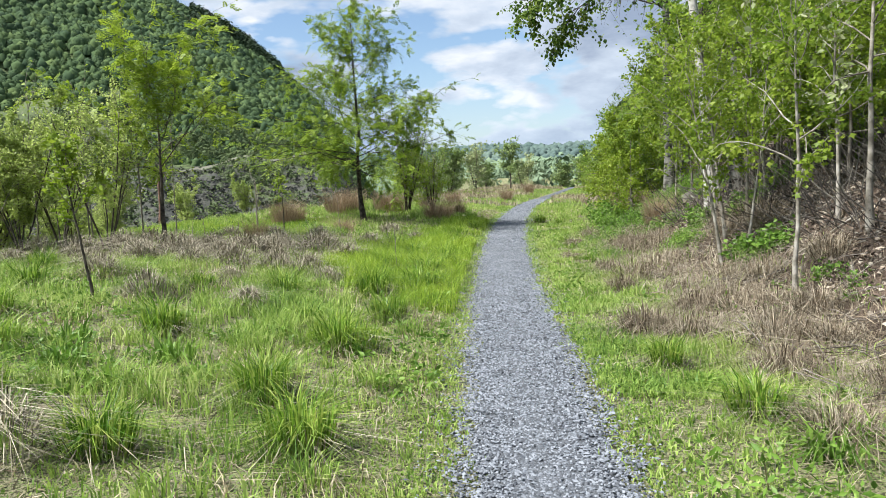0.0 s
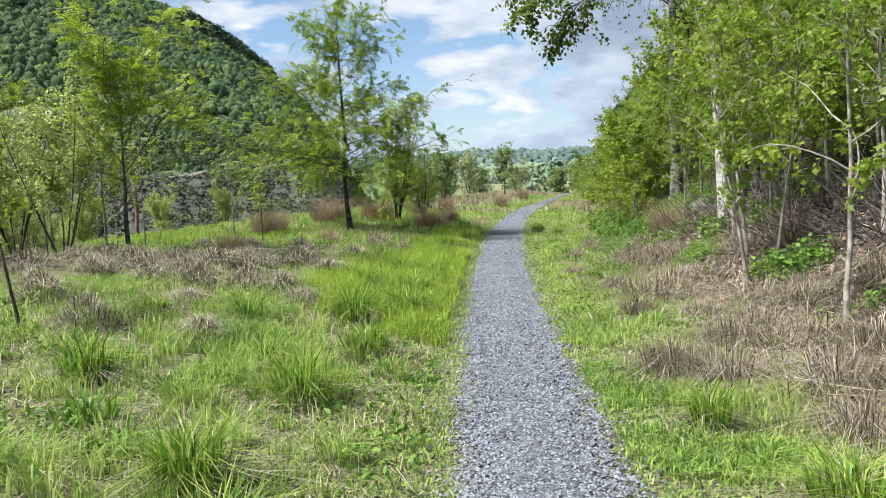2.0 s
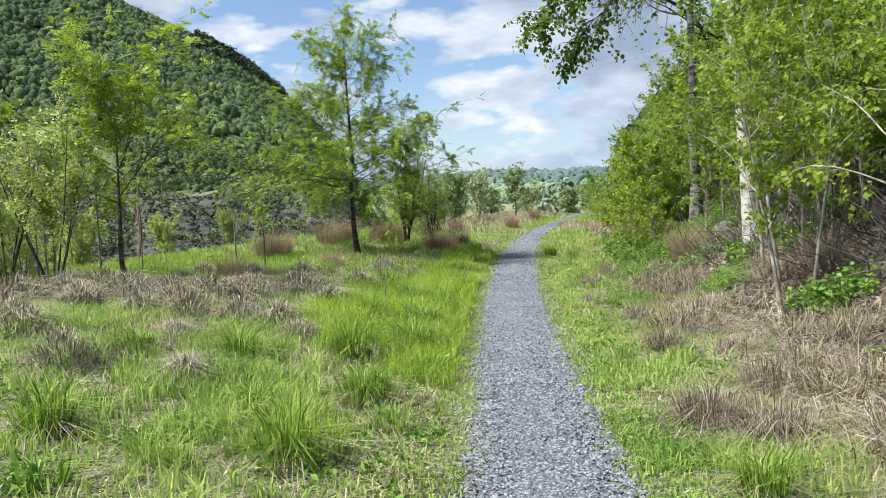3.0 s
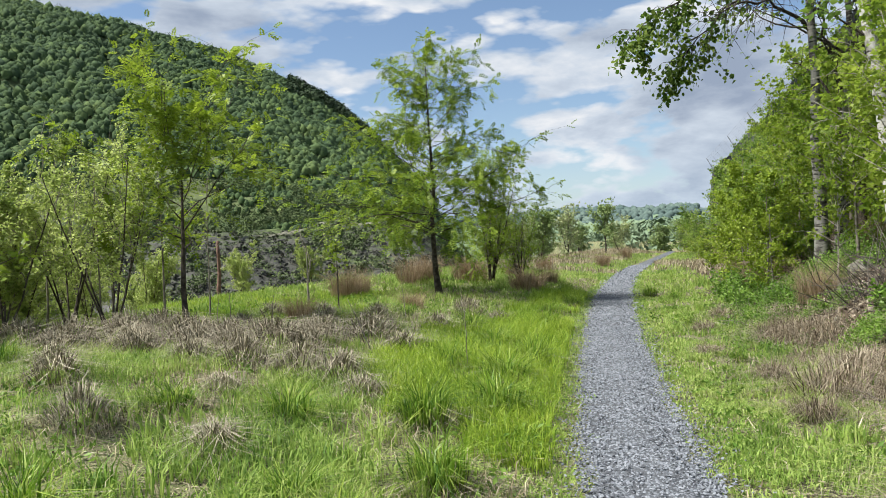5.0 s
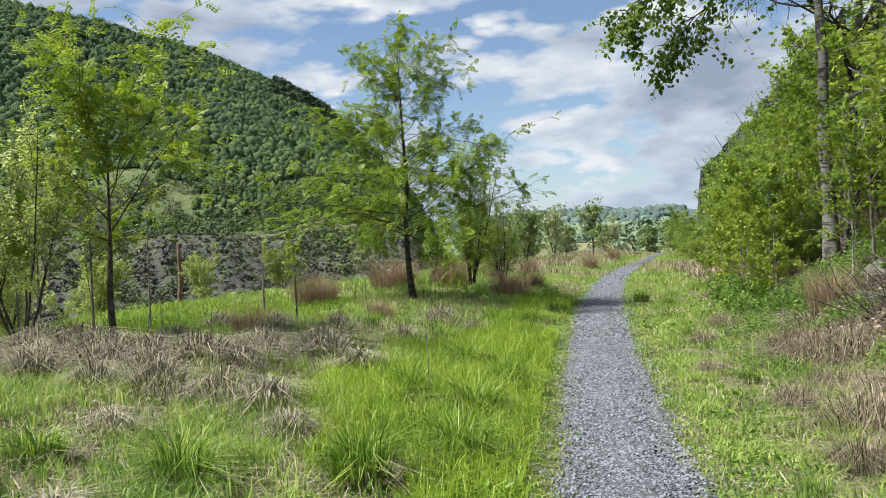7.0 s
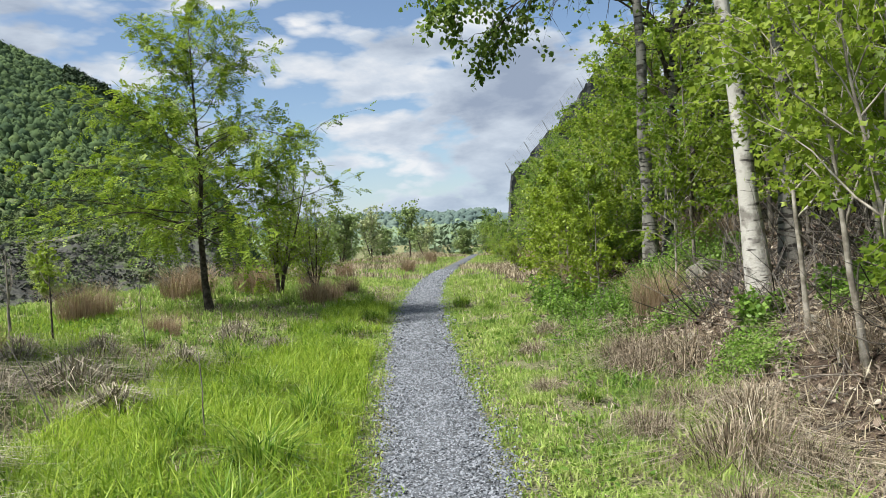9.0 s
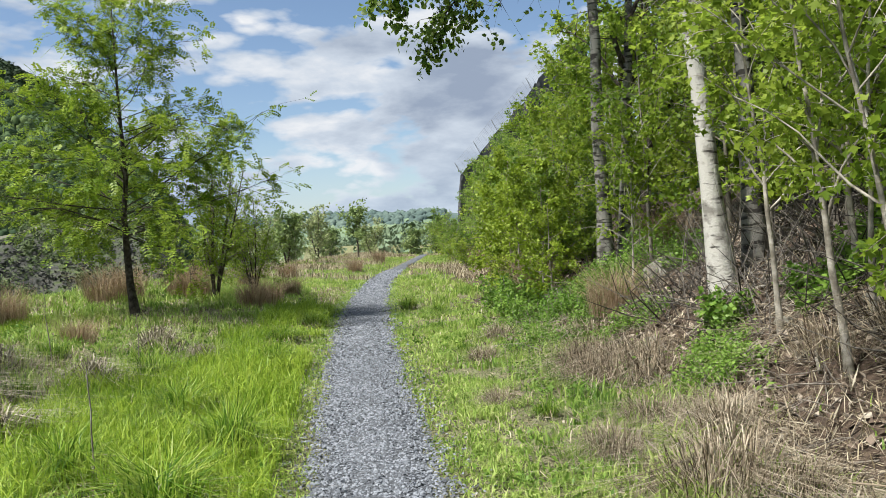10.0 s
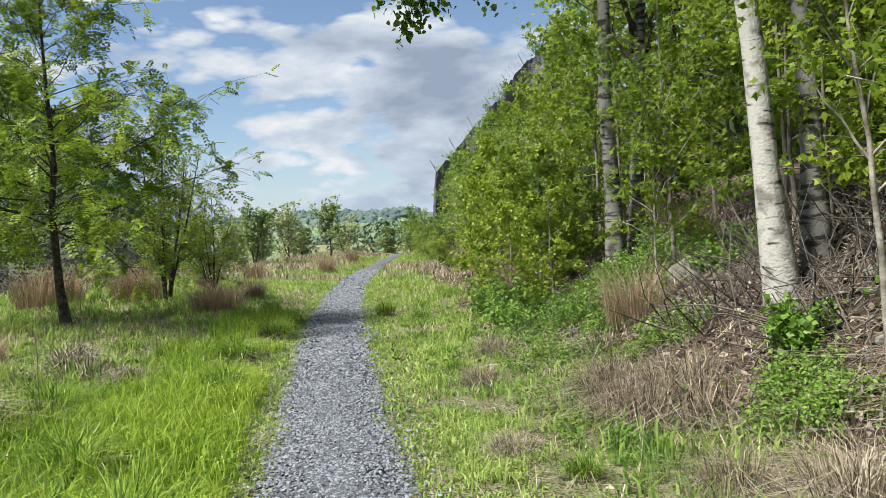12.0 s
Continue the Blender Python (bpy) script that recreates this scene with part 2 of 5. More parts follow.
M_STEEL = material("dull_steel", [(0.16, 0.17, 0.18), (0.24, 0.25, 0.26)], scale=3.0, rough=0.6)
# ridge green shifted to blue: distance haze is in the base colour
M_HAZED_RIDGE = material("hazed_wooded_ridge", [(0.055, 0.09, 0.085), (0.085, 0.125, 0.11), (0.12, 0.165, 0.135)], scale=0.012, detail=9.0, rough=1.0, bump=0.8, bump_scale=0.05, big_scale=0.004, big_mix=0.4)
# valley green made paler and bluer to stand for haze
M_HAZED_VALLEY = material("hazed_valley_fields", [(0.09, 0.14, 0.095), (0.145, 0.205, 0.125), (0.21, 0.27, 0.165)], scale=0.02, detail=9.0, rough=1.0, big_scale=0.006)


# ---- mesh helpers ----
def mesh_of(name, verts, tris):
    me = bpy.data.meshes.new(name)
    v, f = np.asarray(verts, dtype=np.float32), np.asarray(tris, dtype=np.int32)
    me.vertices.add(len(v))
    me.vertices.foreach_set("co", v.ravel())
    me.loops.add(f.size)
    me.loops.foreach_set("vertex_index", f.ravel())
    me.polygons.add(len(f))
    me.polygons.foreach_set("loop_start", np.arange(0, f.size, 3, dtype=np.int32))
    me.update(calc_edges=True)
    return me


def part(name, geo, mat, parent=None, label="", smooth=False):
    """One mesh object from (verts, tris), under a thing or alone."""
    me = mesh_of(name, *geo)
    me.materials.append(mat)
    if smooth:
        me.polygons.foreach_set("use_smooth", np.ones(len(me.polygons), dtype=bool))
    ob = new(name, me)
    ob.parent = parent
    return tagged(ob, label)


def merge(items):
    vs, fs, k = [], [], 0
    for v, f in items:
        vs.append(np.asarray(v, dtype=float)), fs.append(np.asarray(f) + k)
        k += len(v)
    return np.concatenate(vs), np.concatenate(fs)


def tube(pts, radii, sides=5):
    """A tapered round stem along pts."""
    pts, radii = np.asarray(pts, float), np.asarray(radii, float)
    d = np.gradient(pts, axis=0)
    d /= np.linalg.norm(d, axis=1)[:, None] + 1e-9
    ref = np.array((1.0, 0.02, 0.0)) if abs(d[0, 2]) > 0.7 else np.array((0.0, 0.02, 1.0))
    u = np.cross(d, ref)
    u /= np.linalg.norm(u, axis=1)[:, None] + 1e-9
    w = np.cross(d, u)
    a = np.arange(sides) * 2 * np.pi / sides
    ring = pts[:, None] + radii[:, None, None] * (np.cos(a)[None, :, None] * u[:, None] + np.sin(a)[None, :, None] * w[:, None])
    v = ring.reshape(-1, 3)
    f = []
    for i in range(len(pts) - 1):
        for j in range(sides):
            p, q = i * sides + j, i * sides + (j + 1) % sides
            f += [(p, q, p + sides), (q, q + sides, p + sides)]
    v = np.concatenate([v, pts[-1:] + d[-1:] * radii[-1]])
    top, last = len(v) - 1, (len(pts) - 1) * sides
    f += [(last + j, last + (j + 1) % sides, top) for j in range(sides)]
    return v, np.array(f)


def unit(v):
    return v / (np.linalg.norm(v, axis=-1, keepdims=True) + 1e-9)


def leaves(rng, at, size, flat=0.5, long=1.5, droop=0.2, broad=False):
    """Folded leaf blades of two halves each, at the points given."""
    n = len(at)
    s = size * rng.uniform(0.6, 1.25, (n, 1))
    axis = unit(rng.normal(size=(n, 3)) * (1, 1, 0.6) + (0, 0, -droop))
    nrm = unit(rng.normal(size=(n, 3)) * (1 - flat) + np.array((0, 0, flat)))
    side = unit(np.cross(axis, nrm))
    lift = np.cross(side, axis)
    tall_leaf = axis * s * long
    v = np.empty((n, 6 if broad else 4, 3))
    v[:, 0], v[:, 1] = at, at + tall_leaf
    for c, sign in ((2, 1), (3, -1)):
        v[:, c] = at + tall_leaf * (0.3 if broad else 0.45) + side * s * 0.5 * sign + lift * s * 0.16
    if not broad:
        k = np.arange(n)[:, None] * 4
        return v.reshape(-1, 3), np.concatenate([k + (0, 2, 1), k + (0, 1, 3)], axis=1).reshape(-1, 3)
    for c, sign in ((4, 1), (5, -1)):
        v[:, c] = at + tall_leaf * 0.72 + side * s * 0.36 * sign + lift * s * 0.05
    if broad == "lobed":
        # three pointed lobes with notches between them
        for c, d, sign in ((2, 4, 1), (3, 5, -1)):
            v[:, c] = at + tall_leaf * 0.52 + side * s * 0.78 * sign + lift * s * 0.12
            v[:, d] = at + tall_leaf * 0.5 + side * s * 0.34 * sign + lift * s * 0.06
        k = np.arange(n)[:, None] * 6
        return v.reshape(-1, 3), np.concatenate([k + (0, 2, 4), k + (0, 4, 1), k + (0, 1, 5), k + (0, 5, 3)], axis=1).reshape(-1, 3)
    k = np.arange(n)[:, None] * 6
    return v.reshape(-1, 3), np.concatenate([k + (0, 2, 1), k + (2, 4, 1), k + (0, 1, 3), k + (3, 1, 5)], axis=1).reshape(-1, 3)


def fronds(rng, at, heading, length, pairs=4):
    """Feathered compound leaves: paired leaflets along a drooping stalk, each leaflet a small diamond."""
    n = len(at)
    ln = length * rng.uniform(0.6, 1.25, (n, 1))
    axis = unit(heading + rng.normal(size=(n, 3)) * 0.35 + (0, 0, -0.1))
    side = unit(np.cross(axis, np.array((0, 0, 1.0)) + rng.normal(size=(n, 3)) * 0.35))
    quads = []
    for i in range(pairs * 2 + 1):
        last = i == pairs * 2
        f = 1.0 if last else (0.2 + 0.75 * (i // 2) / (pairs - 1))
        d = axis if last else unit(axis * 0.45 + side * (1 if i % 2 else -1))
        p = at + axis * ln * f + np.array((0, 0, -0.22)) * ln * f ** 2
        w = unit(np.cross(d, np.cross(axis, side)))
        r = ln * 0.36 * rng.uniform(0.8, 1.15, (n, 1))
        quads.append(np.stack([p, p + d * r * 0.5 + w * r * 0.3, p + d * r + (0, 0, -0.1) * r, p + d * r * 0.5 - w * r * 0.3], 1))
    v = np.stack(quads, 1).reshape(-1, 3)
    k = np.arange(len(v) // 4)[:, None] * 4
    return v, np.concatenate([k + (0, 1, 2), k + (0, 2, 3)], axis=1).reshape(-1, 3)


def blades(rng, at, height, width, lean=0.35, toward=None, curl=0.6):
    """Grass blades of three faces each that bend over towards the tip."""
    n = len(at)
    h = (np.asarray(height) * rng.uniform(0.55, 1.25, n))[:, None]
    a = rng.uniform(0, 2 * np.pi, n)
    out = np.stack([np.cos(a), np.sin(a), np.zeros(n)], 1)
    if toward is not None:
        out = unit(out * 0.6 + toward)
    b = rng.uniform(0, 2 * np.pi, n)
    w = np.stack([np.cos(b), np.sin(b), np.zeros(n)], 1) * (np.asarray(width) * rng.uniform(0.7, 1.3, n))[:, None] * 0.5
    k = (lean * rng.uniform(0.2, 1.5, n))[:, None]
    up3 = np.array((0, 0, 1.0))
    mid = at + (out * k * 0.35 + up3 * (1 - 0.25 * k)) * h * 0.55
    tip = at + (out * k * (1 + curl * 0.4) + up3 * np.maximum(0.12, 1 - curl * k * 0.8)) * h
    v = np.stack([at - w, at + w, mid - w * 0.75, mid + w * 0.75, tip], 1)
    j = np.arange(n)[:, None] * 5
    f = np.concatenate([j + (0, 1, 3), j + (0, 3, 2), j + (2, 3, 4)], axis=1).reshape(-1, 3)
    return v.reshape(-1, 3), f


def lattice(seed, size=64):
    return np.random.default_rng(seed).uniform(0, 1, (size, size))


def field(x, y, scale, seed, octaves=3):
    """Smooth noise between 0 and 1 over the plan."""
    g, total, amp, norm = lattice(seed), 0.0, 1.0, 0.0
    for o in range(octaves):
        u, v = np.asarray(x) / scale * 2 ** o + 17.3 * o, np.asarray(y) / scale * 2 ** o + 5.1 * o
        i, j = np.floor(u).astype(int), np.floor(v).astype(int)
        s, t = u - i, v - j
        s, t = s * s * (3 - 2 * s), t * t * (3 - 2 * t)
        a, b = g[i % 64, j % 64], g[(i + 1) % 64, j % 64]
        c, d = g[i % 64, (j + 1) % 64], g[(i + 1) % 64, (j + 1) % 64]
        total = total + amp * ((a * (1 - s) + b * s) * (1 - t) + (c * (1 - s) + d * s) * t)
        norm += amp
        amp *= 0.5
    return total / norm


# ---- the lie of the land ----
def path_x(y):
    """Centre line of the path: nearly straight, then curving to +x."""
    y = np.asarray(y, float)
    bend = np.clip(y - 8, 0, 36)
    return 0.27 + 0.055 * y + 0.0024 * bend ** 2 + np.maximum(y - 44, 0) * 0.17


PATH_HALF = 0.46


def ramp01(v, a, b):
    t = np.clip((v - a) / (b - a), 0, 1)
    return t * t * (3 - 2 * t)


def land(x, y):
    """Height of the ground sheet."""
    x, y = np.asarray(x, float), np.asarray(y, float)
    s = x - path_x(y)
    z = 0.04 + 0.17 * ramp01(y, 11, 26)
    left = np.clip(-s - 0.5, 0, None)
    z = z + 0.09 * np.minimum(left, 4.5) + 0.03 * np.clip(left - 4.5, 0, 3)
    start = 2.75 + 0.05 * np.clip(y - 18, 0, 60)
    b = np.clip(s - start, 0, None)
    z = z + 0.55 * np.minimum(b, 2.6) + 0.22 * np.clip(b - 2.6, 0, 6) + 0.5 * np.clip(b - 8.6, 0, 60) * ramp01(b, 8.6, 20)
    z = z + (field(x, y, 1.1, 3) - 0.5) * 0.10 * ramp01(np.abs(s), 0.5, 1.4)
    edge = 7.5 - 0.25 * np.clip(y - 16, 0, 70)
    d = np.clip(-x - edge, 0, None)
    z = z - np.minimum(0.32 * d * ramp01(d, 0, 4), 7.0)
    z = z - np.clip((y - 78) * 0.22, 0, 22) * ramp01(-x + 32, 0, 10)
    return z


def spaced(lo, fine_lo, fine_hi, hi, step, grow):
    mid_part = list(np.arange(fine_lo, fine_hi, step))
    a, s = [], step
    x = fine_hi
    while x < hi:
        a.append(x)
        s *= grow
        x += s
    b, s, x = [], step, fine_lo
    while x > lo:
        s *= grow
        x -= s
        b.append(x)
    return np.array(b[::-1] + mid_part + a + [hi])


def sheet(xs, ys, height):
    gx, gy = np.meshgrid(xs, ys)
    v = np.stack([gx, gy, height(gx, gy)], -1).reshape(-1, 3)
    w = len(xs)
    i = (np.arange(len(ys) - 1)[:, None] * w + np.arange(w - 1)[None]).ravel()
    return v, np.concatenate([np.stack([i, i + 1, i + w + 1], 1), np.stack([i, i + w + 1, i + w], 1)])


ground = part("ground", sheet(spaced(-2500, -9, 10, 2500, 0.22, 1.1), spaced(-60, -2, 30, 4000, 0.22, 1.085), land), M_GROUND, smooth=True)
tagged(ground, "uneven meadow ground of soil and short growth", "ground", kind="structure")

ty = np.concatenate([np.arange(-6, 30, 0.1), np.arange(30, 79, 0.5)])
across = np.linspace(-1, 1, 9)
px = path_x(ty)[:, None] + across[None] * (PATH_HALF - 0.05 + (field(ty[:, None], across[None] * 3, 0.55, 9) - 0.5) * 0.46)
pyy = np.repeat(ty[:, None], 9, 1)
pz = land(px, pyy) + 0.022 - 0.03 * np.abs(across)[None] ** 3
pv = np.stack([px, pyy, pz], -1).reshape(-1, 3)
pi = (np.arange(len(ty) - 1)[:, None] * 9 + np.arange(8)[None]).ravel()
gravel_path = part("path", (pv, np.concatenate([np.stack([pi, pi + 1, pi + 10], 1), np.stack([pi, pi + 10, pi + 9], 1)])), M_PATH, smooth=True)
tagged(gravel_path, "narrow walking path of crushed grey gravel", "path", kind="structure")


def stones(rng, x, y, size):
    n = len(x)
    base = np.array([(1, 0, 0), (-1, 0, 0), (0, 1, 0), (0, -1, 0), (0, 0, 1), (0, 0, -1)], float)
    tri = np.array([(0, 2, 4), (2, 1, 4), (1, 3, 4), (3, 0, 4)])
    base = base[:5] - (0, 0, 0.25)
    v = base[None] * rng.uniform(0.55, 1.2, (n, 5, 1)) + rng.normal(size=(n, 5, 3)) * 0.18
    v *= (size * rng.uniform(0.5, 1.35, n))[:, None, None] * np.array((1, 0.8, 0.6)) * 0.62
    a = rng.uniform(0, 2 * np.pi, n)
    c, s = np.cos(a)[:, None], np.sin(a)[:, None]
    tilt = rng.normal(size=(n, 1)) * 0.5
    X, Y, Z = v[..., 0], v[..., 1], v[..., 2]
    Y, Z = Y * np.cos(tilt) - Z * np.sin(tilt), Y * np.sin(tilt) + Z * np.cos(tilt)
    v = np.stack([X * c - Y * s + x[:, None], X * s + Y * c + y[:, None], Z + (land(x, y) + 0.024)[:, None]], -1)
    return v.reshape(-1, 3), (tri[None] + np.arange(n)[:, None, None] * 5).reshape(-1, 3)


# dark humus on the bank under the trees, whose shade is also in its colour
by, bs = np.concatenate([np.arange(-6, 30, 0.16), np.arange(30, 80, 0.6)]), np.concatenate([np.arange(0, 6, 0.16), np.arange(6, 34, 0.8)])
gyb, gsb = np.meshgrid(by, bs)
gxb = path_x(gyb) + 2.3 + (field(gyb, gyb * 0, 1.1, 12) - 0.5) * 1.3 + gsb
bzz = land(gxb, gyb) + 0.012 - 0.05 * np.clip(1 - gsb / 0.3, 0, 1)
bi = (np.arange(len(bs) - 1)[:, None] * len(by) + np.arange(len(by) - 1)[None]).ravel()
tagged(part("bank_soil", (np.stack([gxb, gyb, bzz], -1).reshape(-1, 3), np.concatenate([np.stack([bi, bi + len(by) + 1, bi + 1], 1), np.stack([bi, bi + len(by), bi + len(by) + 1], 1)])), M_BANK, smooth=True), "humus of the wooded bank, darkened for the shade of the trees", "bank", kind="structure")

rng = np.random.default_rng(5)
gx, gy, gs = [], [], []
for y0, y1, count, size in ((-4, 1.5, 7000, 0.03), (1.5, 8, 30000, 0.021), (8, 17, 29000, 0.0235), (17, 28, 11000, 0.036), (28, 44, 5000, 0.06)):
    yy = rng.uniform(y0, y1, count)
    off = np.where(rng.uniform(size=count) < 0.74, rng.uniform(-1, 1, count) * (PATH_HALF + (field(yy, np.sign(rng.normal(size=count)), 0.4, 15) - 0.5) * 0.3), (rng.uniform(-1, 1, count) + rng.uniform(-1, 1, count)) * 0.82 * PATH_HALF)
    gx.append(path_x(yy) + off), gy.append(yy), gs.append(np.full(count, size))
gravel = part("gravel", stones(rng, np.concatenate(gx), np.concatenate(gy), np.concatenate(gs)), M_STONE)
tagged(gravel, "loose crushed grey stones on the walking path", "gravel", kind="stuff")


# ---- hills and distance ----
def ridge_slope(a):
    """Rise of the hill crest over its distance, by bearing in degrees to the -x side of +Y."""
    return 0.321 * (1 - np.exp(-np.clip(a - 4.8, 0, None) / 11.5))


def hill_height(a, r):
    crest = ridge_slope(a) * 270 + 1.6
    t = np.clip((r - 118) / (270 - 118), 0, 1.25)
    foot = -7 + 13 * ramp01(r, 62, 122) * ramp01(a, 3.5, 9)
    up_part = (crest - 6) * (t ** 0.92) * ramp01(a, 3.8, 7)
    back = np.clip(r - 275, 0, None) * 0.25
    x, y = -np.sin(np.radians(a)) * r, np.cos(np.radians(a)) * r
    return foot + np.maximum(up_part, 0) - back + (field(x, y, 22, 31) - 0.5) * 6 * ramp01(r, 110, 150) * (1 - ramp01(r, 245, 270)) + (field(x, y, 9, 37) - 0.5) * 2.6


HILL_ORIGIN = (0.3, 4.0)


def hill_place(a, r):
    return HILL_ORIGIN[0] - np.sin(np.radians(a)) * r, HILL_ORIGIN[1] + np.cos(np.radians(a)) * r


def polar(a0, a1, na, rs, height):
    ga, gr = np.meshgrid(np.linspace(a0, a1, na), rs)
    x, y = hill_place(ga, gr)
    v = np.stack([x, y, height(ga, gr)], -1).reshape(-1, 3)
    i = (np.arange(len(rs) - 1)[:, None] * na + np.arange(na - 1)[None]).ravel()
    return v, np.concatenate([np.stack([i, i + na, i + na + 1], 1), np.stack([i, i + na + 1, i + 1], 1)])


tagged(part("hill_slope", polar(2.5, 80, 240, np.arange(100, 330, 2.0), hill_height), M_HILL, smooth=True), "steep wooded hillside above a slate tip", "hill", kind="structure")
def scree_height(a, r):
    return hill_height(a, r) + 0.5 + 0.3 * np.floor(field(a * 2, r, 7, 41) * 6) * ramp01(r, 66, 75)


tagged(part("scree_slope", polar(2.5, 80, 300, np.arange(56, 108, 0.8), scree_height), M_SCREE, smooth=False),
       "bare grey slate spoil slope with thin grass", "scree", kind="structure")
ta = np.linspace(24, 9.5, 80)
tr = 86 + 17 * ramp01(24 - ta, 0, 4.2) + 0.45 * np.clip(19.8 - ta, 0, None)
tv = np.concatenate([np.stack([*hill_place(ta, tr + k * 0.28), np.maximum.reduce([scree_height(ta, tr + o) for o in (-2, -1, 0, 1)]) + 0.1 + 0.16 * k], 1) for k in (-1, 1)])
ti = np.arange(79)
tagged(part("hill_track", (tv, np.concatenate([np.stack([ti, ti + 1, ti + 81], 1), np.stack([ti, ti + 81, ti + 80], 1)])), M_TRACK), "pale dirt track across the slate tip", "track", kind="structure")


def crowns(rng, x, y, z, radius, tris, tall=1.0, size=0.9):
    """Far tree crowns, each a loose shell of small leaf clumps."""
    n = len(x)
    d = unit(rng.normal(size=(n, tris, 3)) + (0, 0, 0.45))
    rad = radius[:, None, None] * rng.uniform(0.55, 1.1, (n, tris, 1))
    c = np.stack([x, y, z + radius * 0.75 * tall], -1)[:, None] + d * rad * np.array((1, 1, tall))
    nn = unit(d + rng.normal(size=d.shape) * 0.22)
    u = unit(np.cross(nn, rng.normal(size=d.shape)))
    w = np.cross(nn, u)
    s = size * rng.uniform(0.5, 1.3, (n, tris, 1)) * (radius[:, None, None] / 3) ** 0.5
    v = np.stack([c + u * s, c - u * s * 0.6 + w * s * 0.8, c - u * s * 0.6 - w * s * 0.8], 2)
    return v.reshape(-1, 3), np.arange(n * tris * 3).reshape(-1, 3)


def blobs(rng, x, y, z, radius, tall=1.0, level=2):
    """Rounded far crowns, lumpy and uneven."""
    bm = bmesh.new()
    bmesh.ops.create_icosphere(bm, subdivisions=level, radius=1)
    base = np.array([v.co[:] for v in bm.verts])
    tri = np.array([[v.index for v in f.verts] for f in bm.faces if f.calc_center_median().z > -0.35])
    bm.free()
    n = len(x)
    k = 1 + rng.normal(size=(n, len(base), 1)) * 0.22
    v = base[None] * k * radius[:, None, None] * np.array((1, 1, 0.95 * tall)) + np.stack([x, y, z + radius * 0.55 * tall], -1)[:, None]
    return v.reshape(-1, 3), (tri[None] + np.arange(n)[:, None, None] * len(base)).reshape(-1, 3)


rng = np.random.default_rng(11)
n = 19000
fa, fr = rng.uniform(4.5, 52, n), 108 + 172 * rng.uniform(0, 1, n) ** 0.9 + 0.0
keep = (field(fa * 3, fr, 14, 51) + ramp01(fr, 120, 175) * 0.5) > 0.47
fa, fr = fa[keep], fr[keep]
fx, fy = hill_place(fa, fr)
frad = rng.uniform(0.6, 1.55, len(fa)) * (0.5 + 0.5 * ramp01(fr, 118, 170))
tagged(part("hill_forest", crowns(rng, fx, fy, hill_height(fa, fr), frad * 1.0, 16, tall=1.25, size=0.3), M_FOREST), "outer sprays of the hillside woodland", "forest", kind="stuff")
tagged(part("hill_woods", blobs(rng, fx, fy, hill_height(fa, fr), frad * 0.85, tall=1.3, level=1), M_FOREST), "dense spring woodland covering the hillside", "forest", kind="stuff")
n = 260
ca, cr2 = rng.uniform(11.5, 17.5, n), rng.uniform(238, 274, n)
cx, cy = hill_place(ca, cr2)
tagged(part("conifer_stand", crowns(rng, cx, cy, hill_height(ca, cr2), rng.uniform(1.0, 1.7, n), 80, tall=2.0, size=0.7), M_CONIFER), "dark conifers along the hill crest", "forest", kind="stuff")
n = 8200
sa, sr2 = rng.uniform(5, 50, n), 62 + 70 * rng.uniform(0, 1, n) ** 0.6
sel = field(sa * 3, sr2, 9, 57) > 0.5
sa, sr2 = sa[sel], sr2[sel]
n = len(sa)
sx, sy = hill_place(sa, sr2)
tagged(part("scree_bushes", crowns(rng, sx, sy, hill_height(sa, sr2) + 0.8, rng.uniform(0.3, 0.9, n), 30, size=0.3), M_SCRUB), "low green bushes scattered on the slate tip", "bushes", kind="stuff")

n = 3000
da, dr = rng.uniform(5, 45, n), rng.uniform(62, 106, n)
dx, dy = hill_place(da, dr)
tagged(part("slate_shards", crowns(rng, dx, dy, scree_height(da, dr), rng.uniform(0.2, 0.7, n), 8, tall=0.4, size=0.6), M_SCREE), "broken slate blocks strewn on the tip", "slate", kind="stuff")

# pale rubble heap at the foot of the tip
ha, hr = 30.0, 74.0
hx, hy = hill_place(ha, hr)
hu, hw = np.meshgrid(np.linspace(-1, 1, 40), np.linspace(-1, 1, 20))
hz = float(scree_height(ha, hr)) - 0.6 + 5.2 * np.clip(1 - hu ** 2, 0, 1) ** 0.6 * np.clip(1 - hw ** 2, 0, 1) * (0.75 + 0.5 * field(hu * 5, hw * 4, 1.3, 91)) * (0.7 - 0.3 * hu)
hi2 = (np.arange(19)[:, None] * 40 + np.arange(39)[None]).ravel()
heap = part("rubble_mound", (np.stack([hx + hu * 3.6, hy + hw * 3.0 - hu * 1.2, hz], -1).reshape(-1, 3), np.concatenate([np.stack([hi2, hi2 + 1, hi2 + 41], 1), np.stack([hi2, hi2 + 41, hi2 + 40], 1)])), M_RUBBLE)
tagged(heap, "pale grey heap of broken stone below the tip", "rubble heap")


def far_height(a, k, base, top, wave, seed):
    """Height of a distant ridge at bearing a (degrees to +x of +Y) and depth k: 0 at its near foot, 1 at its crest."""
    crest = (top - base) * (0.72 + 0.28 * field(a + 200, a * 0, wave, seed))
    return base + crest * np.interp(k, (0, 0.35, 0.7, 1.0, 1.5, 2.2), (0, 0.45, 0.85, 1.0, 0.6, 0.0))


